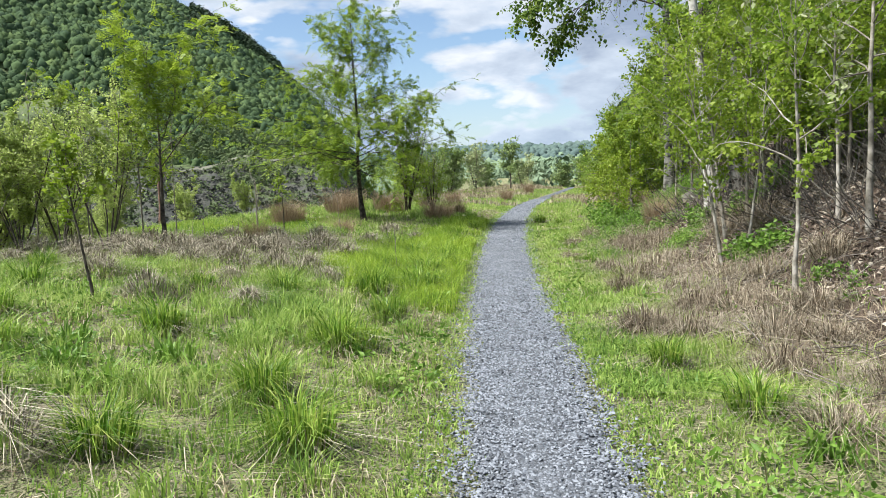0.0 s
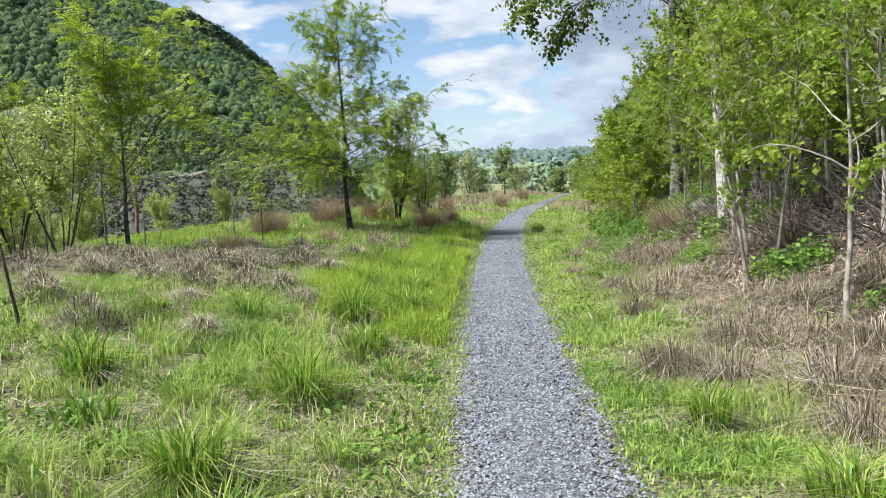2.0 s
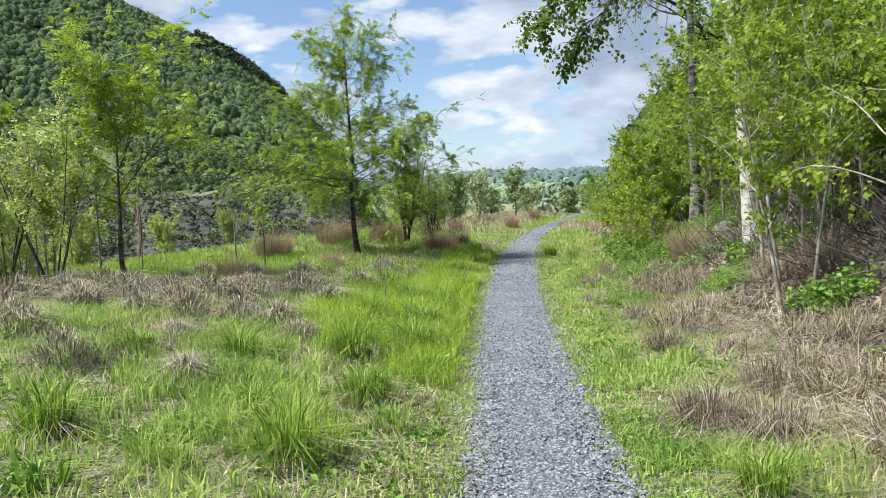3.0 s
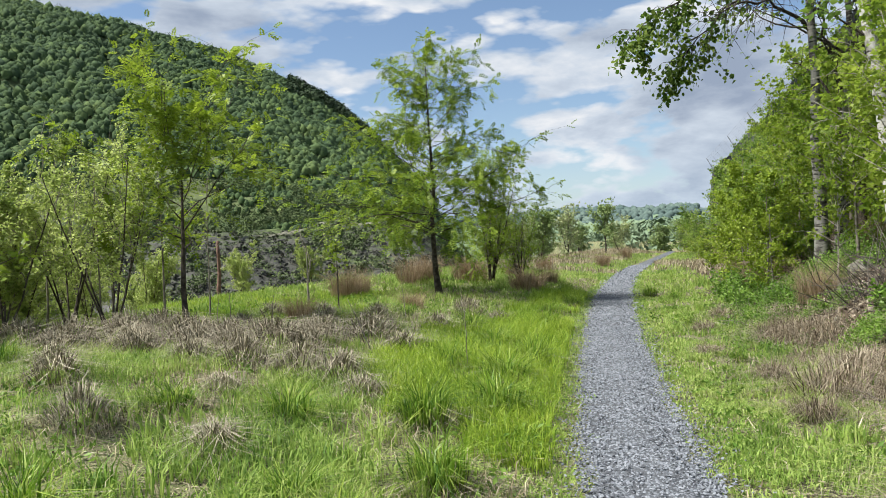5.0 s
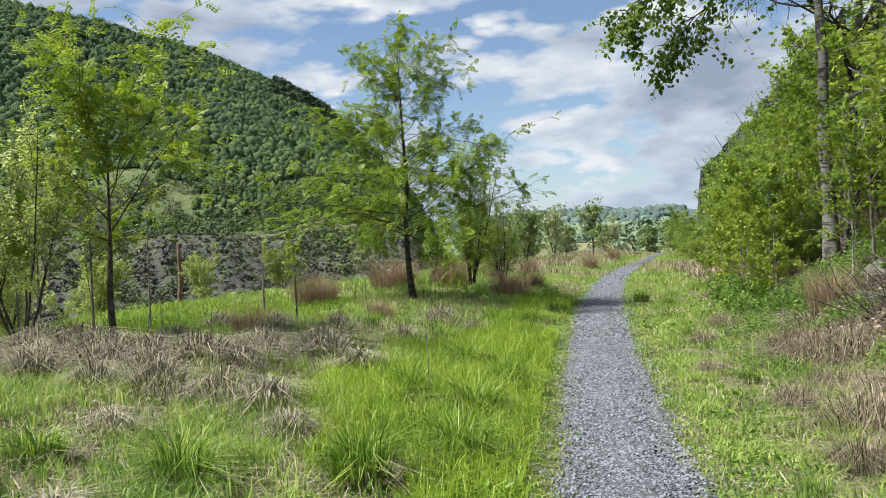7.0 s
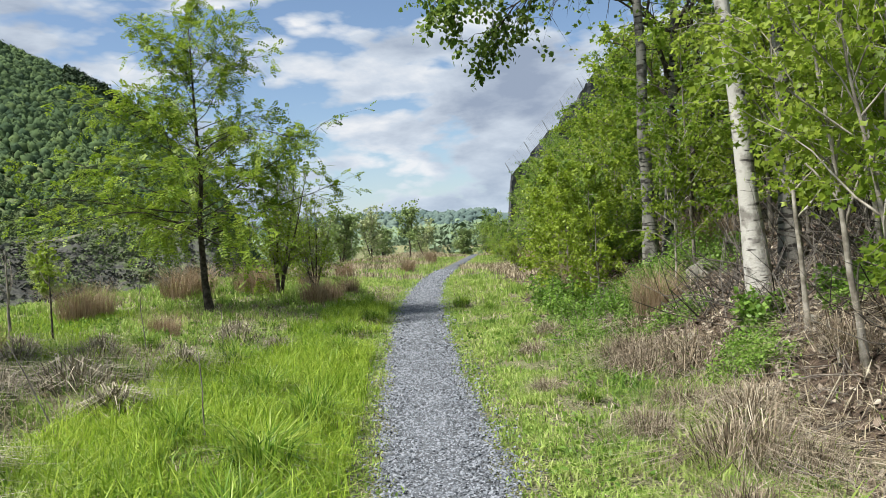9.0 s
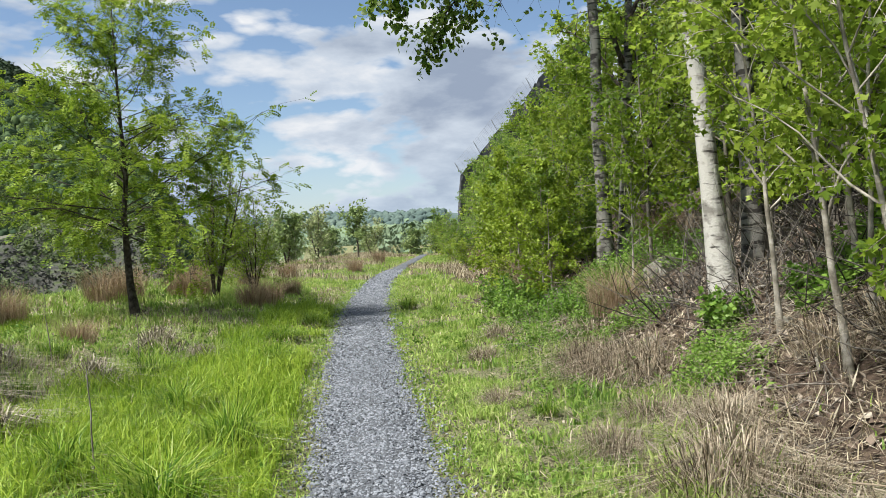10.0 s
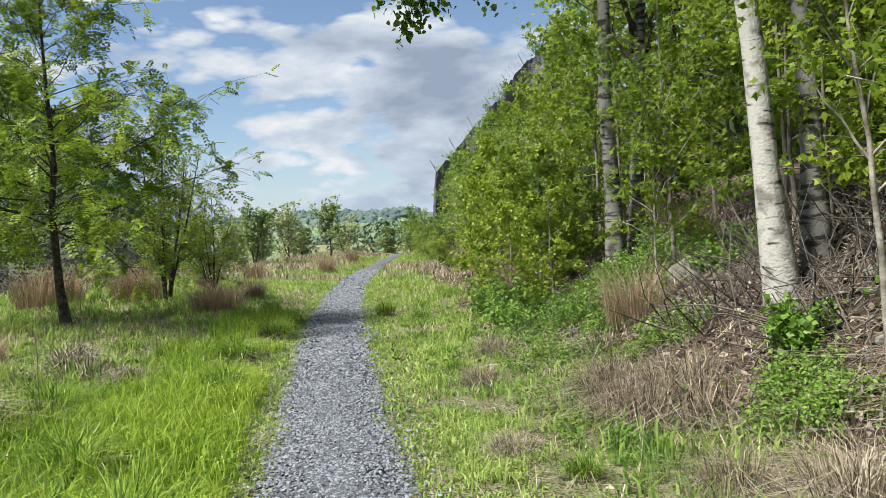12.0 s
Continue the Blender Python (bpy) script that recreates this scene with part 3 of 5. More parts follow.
def far_ridge(r, base, top, wave, seed, mat, name, label):
    a = np.linspace(-60, 60, 400)
    ks = np.array((0, 0.2, 0.35, 0.55, 0.7, 0.85, 1.0, 1.2, 1.5, 2.2))
    ga, gk = np.meshgrid(a, ks)
    rr = r * (0.75 + 0.25 * gk)
    v = np.stack([np.sin(np.radians(ga)) * rr, np.cos(np.radians(ga)) * rr, far_height(ga, gk, base, top, wave, seed)], -1).reshape(-1, 3)
    i = (np.arange(len(ks) - 1)[:, None] * 400 + np.arange(399)[None]).ravel()
    tagged(part(name, (v, np.concatenate([np.stack([i, i + 1, i + 401], 1), np.stack([i, i + 401, i + 400], 1)])), mat, smooth=True), label, "backdrop", kind="structure")


def far_woods(n, r, base, top, wave, seed, radius, mat, name, label):
    a, k = rng.uniform(-24, 12, n), rng.uniform(0, 1.05, n) ** 0.7
    rr = r * (0.75 + 0.25 * k)
    rad = radius * rng.uniform(0.5, 1.3, n)
    x, y = np.sin(np.radians(a)) * rr, np.cos(np.radians(a)) * rr
    tagged(part(name, blobs(rng, x, y, far_height(a, k, base, top, wave, seed) - rad * 0.4, rad, level=1), mat, smooth=True), label, "forest", kind="stuff")


far_ridge(2300, -40, 100, 5.0, 61, M_HAZED_RIDGE, "backdrop_ridge", "distant wooded ridge across the valley, blue haze in its colour")
far_ridge(1250, -45, 24, 4.0, 67, M_HAZED_VALLEY, "backdrop_valley", "woods and fields in the far valley, green paled for haze")
far_woods(4200, 2300, -40, 100, 5.0, 61, 11, M_HAZED_RIDGE, "ridge_woods", "distant trees along the ridge, tinted blue for haze")
far_woods(3800, 1250, -45, 24, 4.0, 67, 9, M_HAZED_VALLEY, "valley_woods", "trees in the far valley, green paled for haze")
n = 1500
ma, mr2 = rng.uniform(-17, 14, n), rng.uniform(150, 620, n)
mx2, my2 = np.sin(np.radians(ma)) * mr2, np.cos(np.radians(ma)) * mr2
# lowland woods take the valley colour with its painted haze
tagged(part("lowland_woods", crowns(rng, mx2, my2, land(mx2, my2), rng.uniform(1.8, 4.2, n), 44, size=0.85), M_HAZED_VALLEY), "woodland below the end of the path, haze in its light green", "forest", kind="stuff")


# cliff with a rockfall fence
def cliff():
    root = tagged(new("cliff"), "dark craggy rock face with a rockfall fence on top", "cliff", kind="structure")
    u, w = np.linspace(0, 1, 70), np.linspace(0, 1, 50)
    gu, gw = np.meshgrid(u, w)
    # profile climbs away from the path; the face bulges towards the path
    top = 1.0 + 7.5 * np.clip(gu / 0.04, 0, 1) ** 0.7 + 23.0 * gu
    x = 23.2 + gu * 22 + (1 - gw) * -1.2
    y = 100 + gu * 6 + (gw ** 2) * 6
    z = -26 + (top + 26) * gw
    rough = field(gu * 30, gw * 22, 3.2, 71, 4) - 0.5
    x, y, z = x + rough * 1.4, y + rough * 5, z + np.round((field(gu * 30, gw * 20, 2.2, 73) - 0.5) * 5) * 0.35
    v = np.stack([x, y, z], -1).reshape(-1, 3)
    i = (np.arange(49)[:, None] * 70 + np.arange(69)[None]).ravel()
    part("rock_face", (v, np.concatenate([np.stack([i, i + 1, i + 71], 1), np.stack([i, i + 71, i + 70], 1)])), M_ROCK, root)
    crest = v.reshape(50, 70, 3)[-1]
    posts = []
    for k in range(4, 69, 9):
        p = crest[k]
        q = p + np.array((-1.1, -0.5, 1.3))
        part("fence_post", tube([p - (0, 0, 0.5), q], [0.05, 0.045], 5), M_STEEL, root)
        posts.append((p, q))
    lines = []
    for (p, q), (p2, q2) in zip(posts, posts[1:]):
        for h in np.linspace(0.1, 1, 7):
            lines.append(tube([p + (q - p) * h, p2 + (q2 - p2) * h], [0.013, 0.013], 3))
        for h in np.linspace(0, 1, 6)[:-1]:
            lines.append(tube([p + (p2 - p) * h, q + (q2 - q) * h], [0.013, 0.013], 3))
    part("fence_netting", merge(lines), M_STEEL, root, "thin steel netting")
    return root


cliff()
# woods on the bank beside and beyond the path
n = 1500
wx, wy = rng.uniform(12, 75, n), rng.uniform(8, 112, n)
keep = (wx - path_x(wy)) > 9 + 0.06 * wy
wx, wy = wx[keep], wy[keep]
keep = ~((wy > 80) & (wx > 21) & (wx < 48))
wx, wy = wx[keep], wy[keep]
tagged(part("bank_forest", crowns(rng, wx, wy, land(wx, wy), rng.uniform(1.4, 2.8, len(wx)), 110, size=0.4), M_FOREST), "spring woodland climbing the steep bank", "forest", kind="stuff")


# ---- trees ----
def grow(seed, height, radius, lean=(0, 0), crown_from=0.25, spread=1.8, shape="round", up=(20, 60), limbs=22, twigs=7, per_twig=9, leaf=0.07, wobble=0.04, droop=0.2, sides=7, limb_taper=0.5, twig_len=0.38, flat=0.4, stems=1, fan=0.25, broad=False, ordered=False, frond=0.0):
    """Trunk, branches and leaves of one tree, about its foot."""
    r = np.random.default_rng(seed)
    trunk, branch, spots, fine_twigs, heads = [], [], [], [], []
    for stem in range(stems):
        h = height * (1 if stem == 0 else r.uniform(0.65, 1.0))
        a0 = r.uniform(0, 2 * np.pi)
        out = np.array((np.cos(a0), np.sin(a0))) * (fan * r.uniform(0.5, 1.2) if stems > 1 else 0)
        k = 10
        t = np.linspace(0, 1, k)
        wob = np.cumsum(r.normal(size=(k, 2)) * wobble * h / k, axis=0)
        pts = np.stack([(lean[0] + out[0]) * h * t ** 0.9 + wob[:, 0], (lean[1] + out[1]) * h * t ** 0.9 + wob[:, 1], h * t], -1)
        pts[0] = (out[0] * 0.15, out[1] * 0.15, -0.12)
        rs = radius * (1 - 0.93 * t ** 0.85) + 0.004
        rs[0] *= 1.35
        trunk.append(tube(pts, rs, sides))
        for i in range(limbs):
            f = crown_from + (0.98 - crown_from) * ((i + r.uniform(0, 1)) / limbs) ** (1.35 if ordered else 1.0)
            a = i * 2.4 + r.uniform(-0.5, 0.5) + seed
            rel = (f - crown_from) / (1 - crown_from)
            prof = {"round": 0.35 + 0.65 * math.sin(math.pi * min(1, 0.18 + rel * 0.8)), "cone": 1.05 - 0.75 * rel, "broad": 1.08 - 0.74 * rel, "vase": 0.55 + 0.45 * math.sin(math.pi * (0.2 + 0.6 * rel))}[shape]
            length = spread * prof * r.uniform(0.65, 1.15)
            e = math.radians(up[0] + (up[1] - up[0]) * rel + r.uniform(-12, 12) if ordered else r.uniform(*up) + 18 * rel)
            d = np.array((math.cos(a) * math.cos(e), math.sin(a) * math.cos(e), math.sin(e)))
            p0 = np.array([np.interp(f, t, pts[:, c]) for c in range(3)])
            m = 6
            q = [p0]
            for s in range(m - 1):
                d = unit(d + r.normal(size=3) * 0.16 + np.array((0, 0, 0.05 - droop * 0.12 * s)))
                q.append(q[-1] + d * length / (m - 1))
            q = np.array(q)
            r0 = max(0.006, np.interp(f, t, rs) * limb_taper)
            branch.append(tube(q, np.linspace(r0, 0.003, m), 5))
            for j in range(twigs):
                g = r.uniform(0.15, 1.0) ** 0.85
                p = np.array([np.interp(g * (m - 1), np.arange(m), q[:, c]) for c in range(3)])
                dd = unit(d * 0.8 + r.normal(size=3) * 0.75 + np.array((0, 0, 0.12 - droop * 0.4)))
                ln = length * twig_len * r.uniform(0.5, 1.2)
                p1, p2 = p + dd * ln * 0.5 + r.normal(size=3) * ln * 0.06, p + dd * ln + np.array((0, 0, -droop * ln * 0.3))
                fine_twigs.append(tube([p, p1, p2], [max(0.003, r0 * 0.3), 0.0025, 0.0015], 3))
                if per_twig:
                    # a broad crown thins out towards its top
                    dense = max(4, int(per_twig * (1.15 - 0.85 * rel))) if shape == "broad" else per_twig
                    u = r.uniform(0.15, 1.05, (dense, 1))
                    spots.append(p + (p2 - p) * u + r.normal(size=(dense, 3)) * leaf * (0.25 if frond else 0.75))
                    heads.append(unit(np.repeat(dd[None], dense, 0) * 0.7 + r.normal(size=(dense, 3)) * (0.7, 0.7, 0.35)))
    if frond:
        return trunk, branch, merge(fine_twigs), fronds(r, np.concatenate(spots), np.concatenate(heads), frond)
    crown = leaves(r, np.concatenate(spots), leaf, flat=flat, droop=droop, broad=broad, long=1.25 if broad else 1.5) if spots else None
    return trunk, branch, merge(fine_twigs), crown


def tree(name, x, y, label, bark, twig_mat, leaf_mat, category="tree", group="", turn=0.0, sink=0.0, z=None, **kw):
    root = tagged(new(name), label, category, group)
    root.matrix_basis = pose(x, y, (float(land(x, y)) if z is None else z) - sink, 0, 0, turn)
    t, b, w, c = grow(**kw)
    for g in t:
        part("trunk" if len(t) == 1 else "stem", g, bark, root, smooth=True)
    for g in b:
        part("limb", g, twig_mat, root)
    tagged(part("twig_mass", w, twig_mat, root), kind="stuff")
    if c is not None:
        part("crown", c, leaf_mat, root)
    return root


def placed(ob, x, y, turn, scale=1.0, label=""):
    m = pose(x, y, float(land(x, y)), 0, 0, turn) @ Matrix.Diagonal((scale, scale, scale, 1))
    c = copy_thing(ob, m)
    return tagged(c, label)


tree("locust_tree", -2.22, 21.9, "young locust with airy green leaves and a dark trunk", M_BARK, M_BARK, M_LEAF_LOCUST, seed=3, height=5.6, radius=0.075, crown_from=0.26, spread=3.0, shape="broad", up=(10, 52), ordered=True, limbs=54, twigs=17, per_twig=10, leaf=0.05, frond=0.17, twig_len=0.27, droop=0.3, limb_taper=0.3, lean=(-0.01, 0))
tree("locust_sapling", -5.29, 14.65, "slender young locust with yellow-green leaves on forked stems", M_BARK, M_BARK, M_LEAF_YOUNG, seed=8, height=2.95, radius=0.05, crown_from=0.42, spread=2.05, shape="vase", up=(15, 48), limbs=16, twigs=12, per_twig=10, leaf=0.05, frond=0.17, twig_len=0.4, lean=(-0.02, 0.02))
tree("shrub_tree", -1.15, 25.6, "tall leafy shrub with several stems behind the locust", M_BARK, M_TWIG, M_LEAF_LOCUST, "shrub", seed=21, height=3.5, radius=0.032, crown_from=0.12, spread=0.95, shape="broad", up=(10, 50), limbs=15, twigs=9, per_twig=15, leaf=0.036, stems=7, fan=0.32)
tree("shrub_tree", -0.3, 27.2, "dense green shrub at the meadow edge", M_BARK, M_TWIG, M_LEAF_LOCUST, "shrub", seed=22, height=2.5, radius=0.022, crown_from=0.08, spread=1.0, shape="broad", up=(15, 60), limbs=11, twigs=8, per_twig=14, leaf=0.036, stems=8, fan=0.45)

bush_a = tree("meadow_shrub", -6.1, 13.9, "half-bare shrub with thin leaning stems and pale young leaves", M_BARK, M_TWIG, M_LEAF_WILLOW, "shrub", "shrubs at the meadow edge", seed=31, height=2.8, radius=0.014, crown_from=0.3, spread=0.75, shape="vase", up=(40, 70), limbs=8, twigs=6, per_twig=16, leaf=0.036, stems=6, fan=0.42)
bush_b = tree("meadow_shrub", -7.3, 13.2, "leafy light green shrub with many thin stems", M_BARK, M_TWIG, M_LEAF_WILLOW, "shrub", "shrubs at the meadow edge", seed=32, height=2.7, radius=0.013, crown_from=0.2, spread=0.75, shape="round", up=(40, 70), limbs=10, twigs=7, per_twig=28, leaf=0.036, stems=7, fan=0.4)
placed(bush_a, -7.6, 15.2, 80, 1.05)
placed(bush_b, -8.6, 14.4, 130, 1.0)
placed(bush_a, -8.7, 12.4, 200, 0.9)
for k, (x, y, s) in enumerate([(-9.6, 16.6, 0.9), (-10.6, 18.5, 1.0), (-11.6, 16.4, 1.0), (-9.0, 20.5, 0.75), (-10.8, 23.0, 0.9), (-7.8, 23.6, 0.6), (-6.6, 26.0, 0.55), (-12.6, 20.5, 1.1)]):
    placed(bush_b, x, y, 77 * k, s, "leafy light green shrub below the meadow edge")
thicket = tree("meadow_thicket", -8.3, 14.2, "dense pale green thicket below the meadow edge", M_BARK, M_TWIG, M_LEAF_WILLOW, "shrub", "thickets below the meadow edge", seed=38, height=2.0, radius=0.012, crown_from=0.04, spread=0.8, shape="round", up=(20, 65), limbs=10, twigs=6, per_twig=13, leaf=0.04, stems=6, fan=0.4)
for x, y, turn, k in ((-9.3, 15.7, 40, 1.1), (-8.6, 17.0, 120, 0.85), (-10.3, 17.5, 210, 1.25), (-9.7, 14.0, 300, 1.1), (-11.2, 16.0, 20, 1.4), (-10.8, 19.6, 160, 1.3), (-7.7, 15.9, 80, 0.6), (-9.0, 12.6, 250, 1.0), (-12.4, 18.6, 330, 1.6)):
    placed(thicket, x, y, turn, k)
bare = tree("bare_sapling", -6.0, 15.3, "bare grey sapling with upright dead twigs", M_TWIG, M_TWIG, M_LEAF_YOUNG, "sapling", seed=34, height=3.0, radius=0.018, crown_from=0.4, spread=0.9, shape="vase", up=(45, 70), limbs=9, twigs=4, per_twig=3, leaf=0.06)
for x, y, turn, k in ((-6.9, 15.0, 70, 0.85), (-7.5, 16.4, 160, 1.0), (-5.8, 16.6, 230, 0.8), (-8.3, 15.6, 300, 1.05)):
    placed(bare, x, y, turn, k)
tree("meadow_sapling", -3.9, 8.4, "small bushy sapling with a thin dark stem", M_BARK, M_TWIG, M_LEAF_YOUNG, "sapling", seed=35, height=1.75, radius=0.016, crown_from=0.5, spread=0.42, shape="round", up=(25, 60), limbs=14, twigs=6, per_twig=10, leaf=0.045, lean=(-0.14, 0))
tree("meadow_sapling", -3.6, 17.4, "thin sapling with a few fresh leaves", M_BARK, M_TWIG, M_LEAF_YOUNG, "sapling", seed=36, height=1.3, radius=0.013, crown_from=0.5, spread=0.3, limbs=8, twigs=4, per_twig=7, leaf=0.045)
tree("dead_sapling", -4.3, 17.8, "leafless brown sapling with spread twigs", M_TWIG, M_TWIG, None, "sapling", seed=37, height=1.25, radius=0.025, crown_from=0.3, spread=0.7, shape="vase", up=(30, 60), limbs=6, twigs=4, per_twig=0, leaf=0.05)

# far end of the path
far_a = tree("field_tree", 5.6, 61.0, "small round-headed tree beside the far path", M_BARK, M_BARK, M_LEAF_FAR, "tree", "trees at the far end of the path", seed=41, height=3.2, radius=0.07, crown_from=0.3, spread=1.7, shape="round", limbs=18, twigs=7, per_twig=12, leaf=0.13)
placed(far_a, 8.6, 82, 160, 0.7)
far_b = tree("blossom_shrub", 2.6, 56.0, "rounded shrub with pale blossom", M_BARK, M_TWIG, M_LEAF_PALE, "shrub", "shrubs at the far end of the path", seed=42, height=3.0, radius=0.05, crown_from=0.08, spread=1.4, shape="round", limbs=14, twigs=7, per_twig=8, leaf=0.11, stems=3, fan=0.3)
far_c = tree("field_shrub", 0.6, 50.0, "dense green shrub at the edge of the field", M_BARK, M_TWIG, M_LEAF_FAR, "shrub", "shrubs at the far end of the path", seed=43, height=2.6, radius=0.05, crown_from=0.06, spread=1.3, shape="round", limbs=14, twigs=7, per_twig=9, leaf=0.12, stems=3, fan=0.3)
placed(far_c, 3.8, 64, 40, 0.75)
placed(far_c, -1.6, 40, 100, 0.7)
placed(far_b, 1.0, 60, 20, 0.8)
placed(far_b, -0.6, 46, 50, 0.7)
placed(far_c, -0.4, 55, 140, 0.8)
placed(far_c, 12.6, 80, 20, 1.0, "round yellow-green shrub where the path ends")
placed(far_c, 14.6, 78, 70, 1.1)
placed(far_b, 7.6, 70, 100, 0.9)

# poplars and birches on the bank
poplar = tree("poplar_tree", 5.65, 18.86, "tall poplar with pale scarred bark and drooping leafy branches", M_POPLAR_BARK, M_BARK, M_LEAF_POPLAR, seed=51, height=11.5, radius=0.125, crown_from=0.36, spread=2.6, shape="round", up=(-5, 35), limbs=18, twigs=7, per_twig=3, leaf=0.085, droop=0.4, lean=(-0.012, 0.0), sides=10, limb_taper=0.35, wobble=0.03)


def long_branch(root, start, end, sag, seed, leaf, count):
    """A long limb with bare arching twigs and leaves hanging from its outer part."""
    r = np.random.default_rng(seed)
    t = np.linspace(0, 1, 12)[:, None]
    s, e = np.array(start), np.array(end)
    q = s + (e - s) * t + np.array((0, 0, 1)) * sag * np.sin(np.pi * t) + r.normal(size=(12, 3)) * 0.04
    items, spots = [tube(q, np.linspace(0.045, 0.006, 12), 6)], []
    for i in range(46):
        g = r.uniform(0.18, 1)
        p = np.array([np.interp(g * 11, np.arange(12), q[:, c]) for c in range(3)])
        d = unit(unit(e - s) * 0.7 + r.normal(size=3) * 0.6 + (0, 0, -0.25))
        ln = r.uniform(0.4, 1.0)
        p1, p2 = p + d * ln * 0.5 + (0, 0, 0.04), p + d * ln + (0, 0, -0.2 * ln)
        items.append(tube([p, p1, p2], [0.009, 0.005, 0.002], 4))
        if g > 0.5:
            spots.append(p + (p2 - p) * r.uniform(0.2, 1.1, (count, 1)) + r.normal(size=(count, 3)) * 0.07 + (0, 0, -0.04))
    part("limb", merge(items), M_BARK, root)
    part("foliage", leaves(r, np.concatenate(spots), leaf, flat=0.2, long=1.2, droop=0.9, broad=True), M_LEAF_POPLAR, root)


long_branch(poplar, (0, 0, 6.0), (-3.35, 0.6, 5.0), 0.5, 5, 0.085, 46)
long_branch(poplar, (0, 0, 5.4), (-2.45, 0.6, 4.3), 0.7, 7, 0.085, 30)
long_branch(poplar, (0, 0, 4.7), (-2.0, -0.6, 4.9), 0.45, 6, 0.07, 2)
poplar_b = tree("poplar_tree", 6.07, 19.05, "forked poplar with pale lower trunk and dark upper limbs", M_POPLAR_BARK, M_BARK, M_LEAF_DEEP, seed=52, height=8.5, radius=0.12, crown_from=0.28, spread=2.2, shape="vase", up=(35, 60), limbs=12, twigs=6, per_twig=8, leaf=0.085, lean=(0.05, 0.0), sides=9)
cherry = tree("cherry_tree", 6.55, 18.9, "dark crooked trunk with spreading bare limbs", M_BARK, M_BARK, M_LEAF_DEEP, seed=53, height=5.5, radius=0.09, crown_from=0.3, spread=1.8, shape="vase", up=(25, 55), limbs=10, twigs=6, per_twig=8, leaf=0.085, lean=(0.12, 0.05), wobble=0.25)
tree("birch_tree", 5.32, 14.9, "leaning birch with smooth white bark", M_BIRCH_BARK, M_BARK, M_LEAF_DEEP, seed=54, height=10.5, radius=0.13, crown_from=0.3, spread=2.0, shape="round", up=(10, 45), limbs=14, twigs=6, per_twig=8, leaf=0.085, lean=(-0.09, 0.02), sides=12, limb_taper=0.28, wobble=0.03)
tree("birch_tree", 5.85, 15.1, "grey birch trunk standing beside its white twin", M_POPLAR_BARK, M_BARK, M_LEAF_DEEP, seed=55, height=9.5, radius=0.12, crown_from=0.4, spread=2.0, limbs=12, twigs=6, per_twig=8, leaf=0.085, lean=(0.03, 0.02), sides=12, limb_taper=0.3)
tree("birch_tree", 7.4, 14.6, "pale scarred trunk deeper in the wood", M_POPLAR_BARK, M_BARK, M_LEAF_DEEP, seed=56, height=9, radius=0.15, crown_from=0.35, spread=2.0, limbs=12, twigs=6, per_twig=8, leaf=0.085, lean=(-0.06, 0.0), sides=10, limb_taper=0.3)

# dark, nearly leafless limbs high in the poplars and the cherry
for root, foot, tip, sag, seed in ((poplar, (0, 0, 5.3), (-1.5, -1.0, 6.3), 0.2, 11), (poplar, (0, 0, 5.0), (1.7, -0.6, 6.4), 0.1, 12), (poplar, (0, 0, 6.2), (1.9, 0.5, 7.4), 0.15, 13), (poplar, (-0.05, 0, 5.9), (-2.2, -0.4, 6.6), 0.3, 14),
                                   (poplar_b, (0.12, 0, 2.4), (0.75, -0.3, 5.6), -0.15, 15), (poplar_b, (0.15, 0, 3.0), (-0.5, -0.5, 5.4), 0.1, 16), (poplar_b, (0.2, 0, 3.8), (1.4, -0.2, 5.8), 0.2, 17),
                                   (cherry, (0.25, 0.1, 1.9), (1.3, -0.4, 3.6), 0.15, 18), (cherry, (0.3, 0.1, 2.3), (-0.2, -0.5, 4.2), -0.1, 19)):
    long_branch(root, foot, tip, sag, seed, 0.06, 2)

# young maples that fill the edge of the wood
maple_kw = dict(radius=0.035, crown_from=0.16, shape="round", up=(-2, 30), twigs=9, leaf=0.066, flat=0.35, droop=0.3, twig_len=0.3, broad="lobed")
maple_a = tree("maple_sapling", 6.9, 21.9, "young maple thick with bright green leaves", M_TWIG, M_TWIG, M_LEAF_MAPLE, "tree", "young maples along the bank", seed=61, height=4.3, spread=1.75, limbs=16, per_twig=22, **maple_kw)
maple_b = tree("maple_sapling", 6.9, 17.2, "young maple thick with deep green leaves", M_TWIG, M_TWIG, M_LEAF_DEEP, "tree", "young maples along the bank", seed=62, height=5.2, spread=1.85, limbs=17, per_twig=18, **maple_kw)
maple_c = tree("maple_sapling", 5.4, 23.4, "low young maple with yellow-green leaves", M_TWIG, M_TWIG, M_LEAF_YOUNG, "tree", "young maples along the bank", seed=63, height=2.9, spread=1.2, limbs=15, per_twig=18, **maple_kw)
maple_d = tree("maple_sapling", 6.75, 20.7, "young maple with broad lime-green leaves in open layers", M_TWIG, M_TWIG, M_LEAF_MAPLE, "tree", "young maples along the bank", seed=66, height=4.2, spread=1.9, limbs=15, per_twig=26, **{**maple_kw, "crown_from": 0.3, "leaf": 0.066})
for x, y, turn, k in ((5.75, 17.5, 40, 0.85), (6.6, 16.5, 110, 0.9), (6.4, 14.4, 200, 0.85), (6.0, 12.7, 290, 0.85), (7.3, 13.7, 330, 0.95), (5.7, 11.0, 150, 0.8), (7.6, 22.4, 80, 1.0), (7.3, 15.6, 20, 1.0)):
    placed(maple_d, x, y, turn, k)
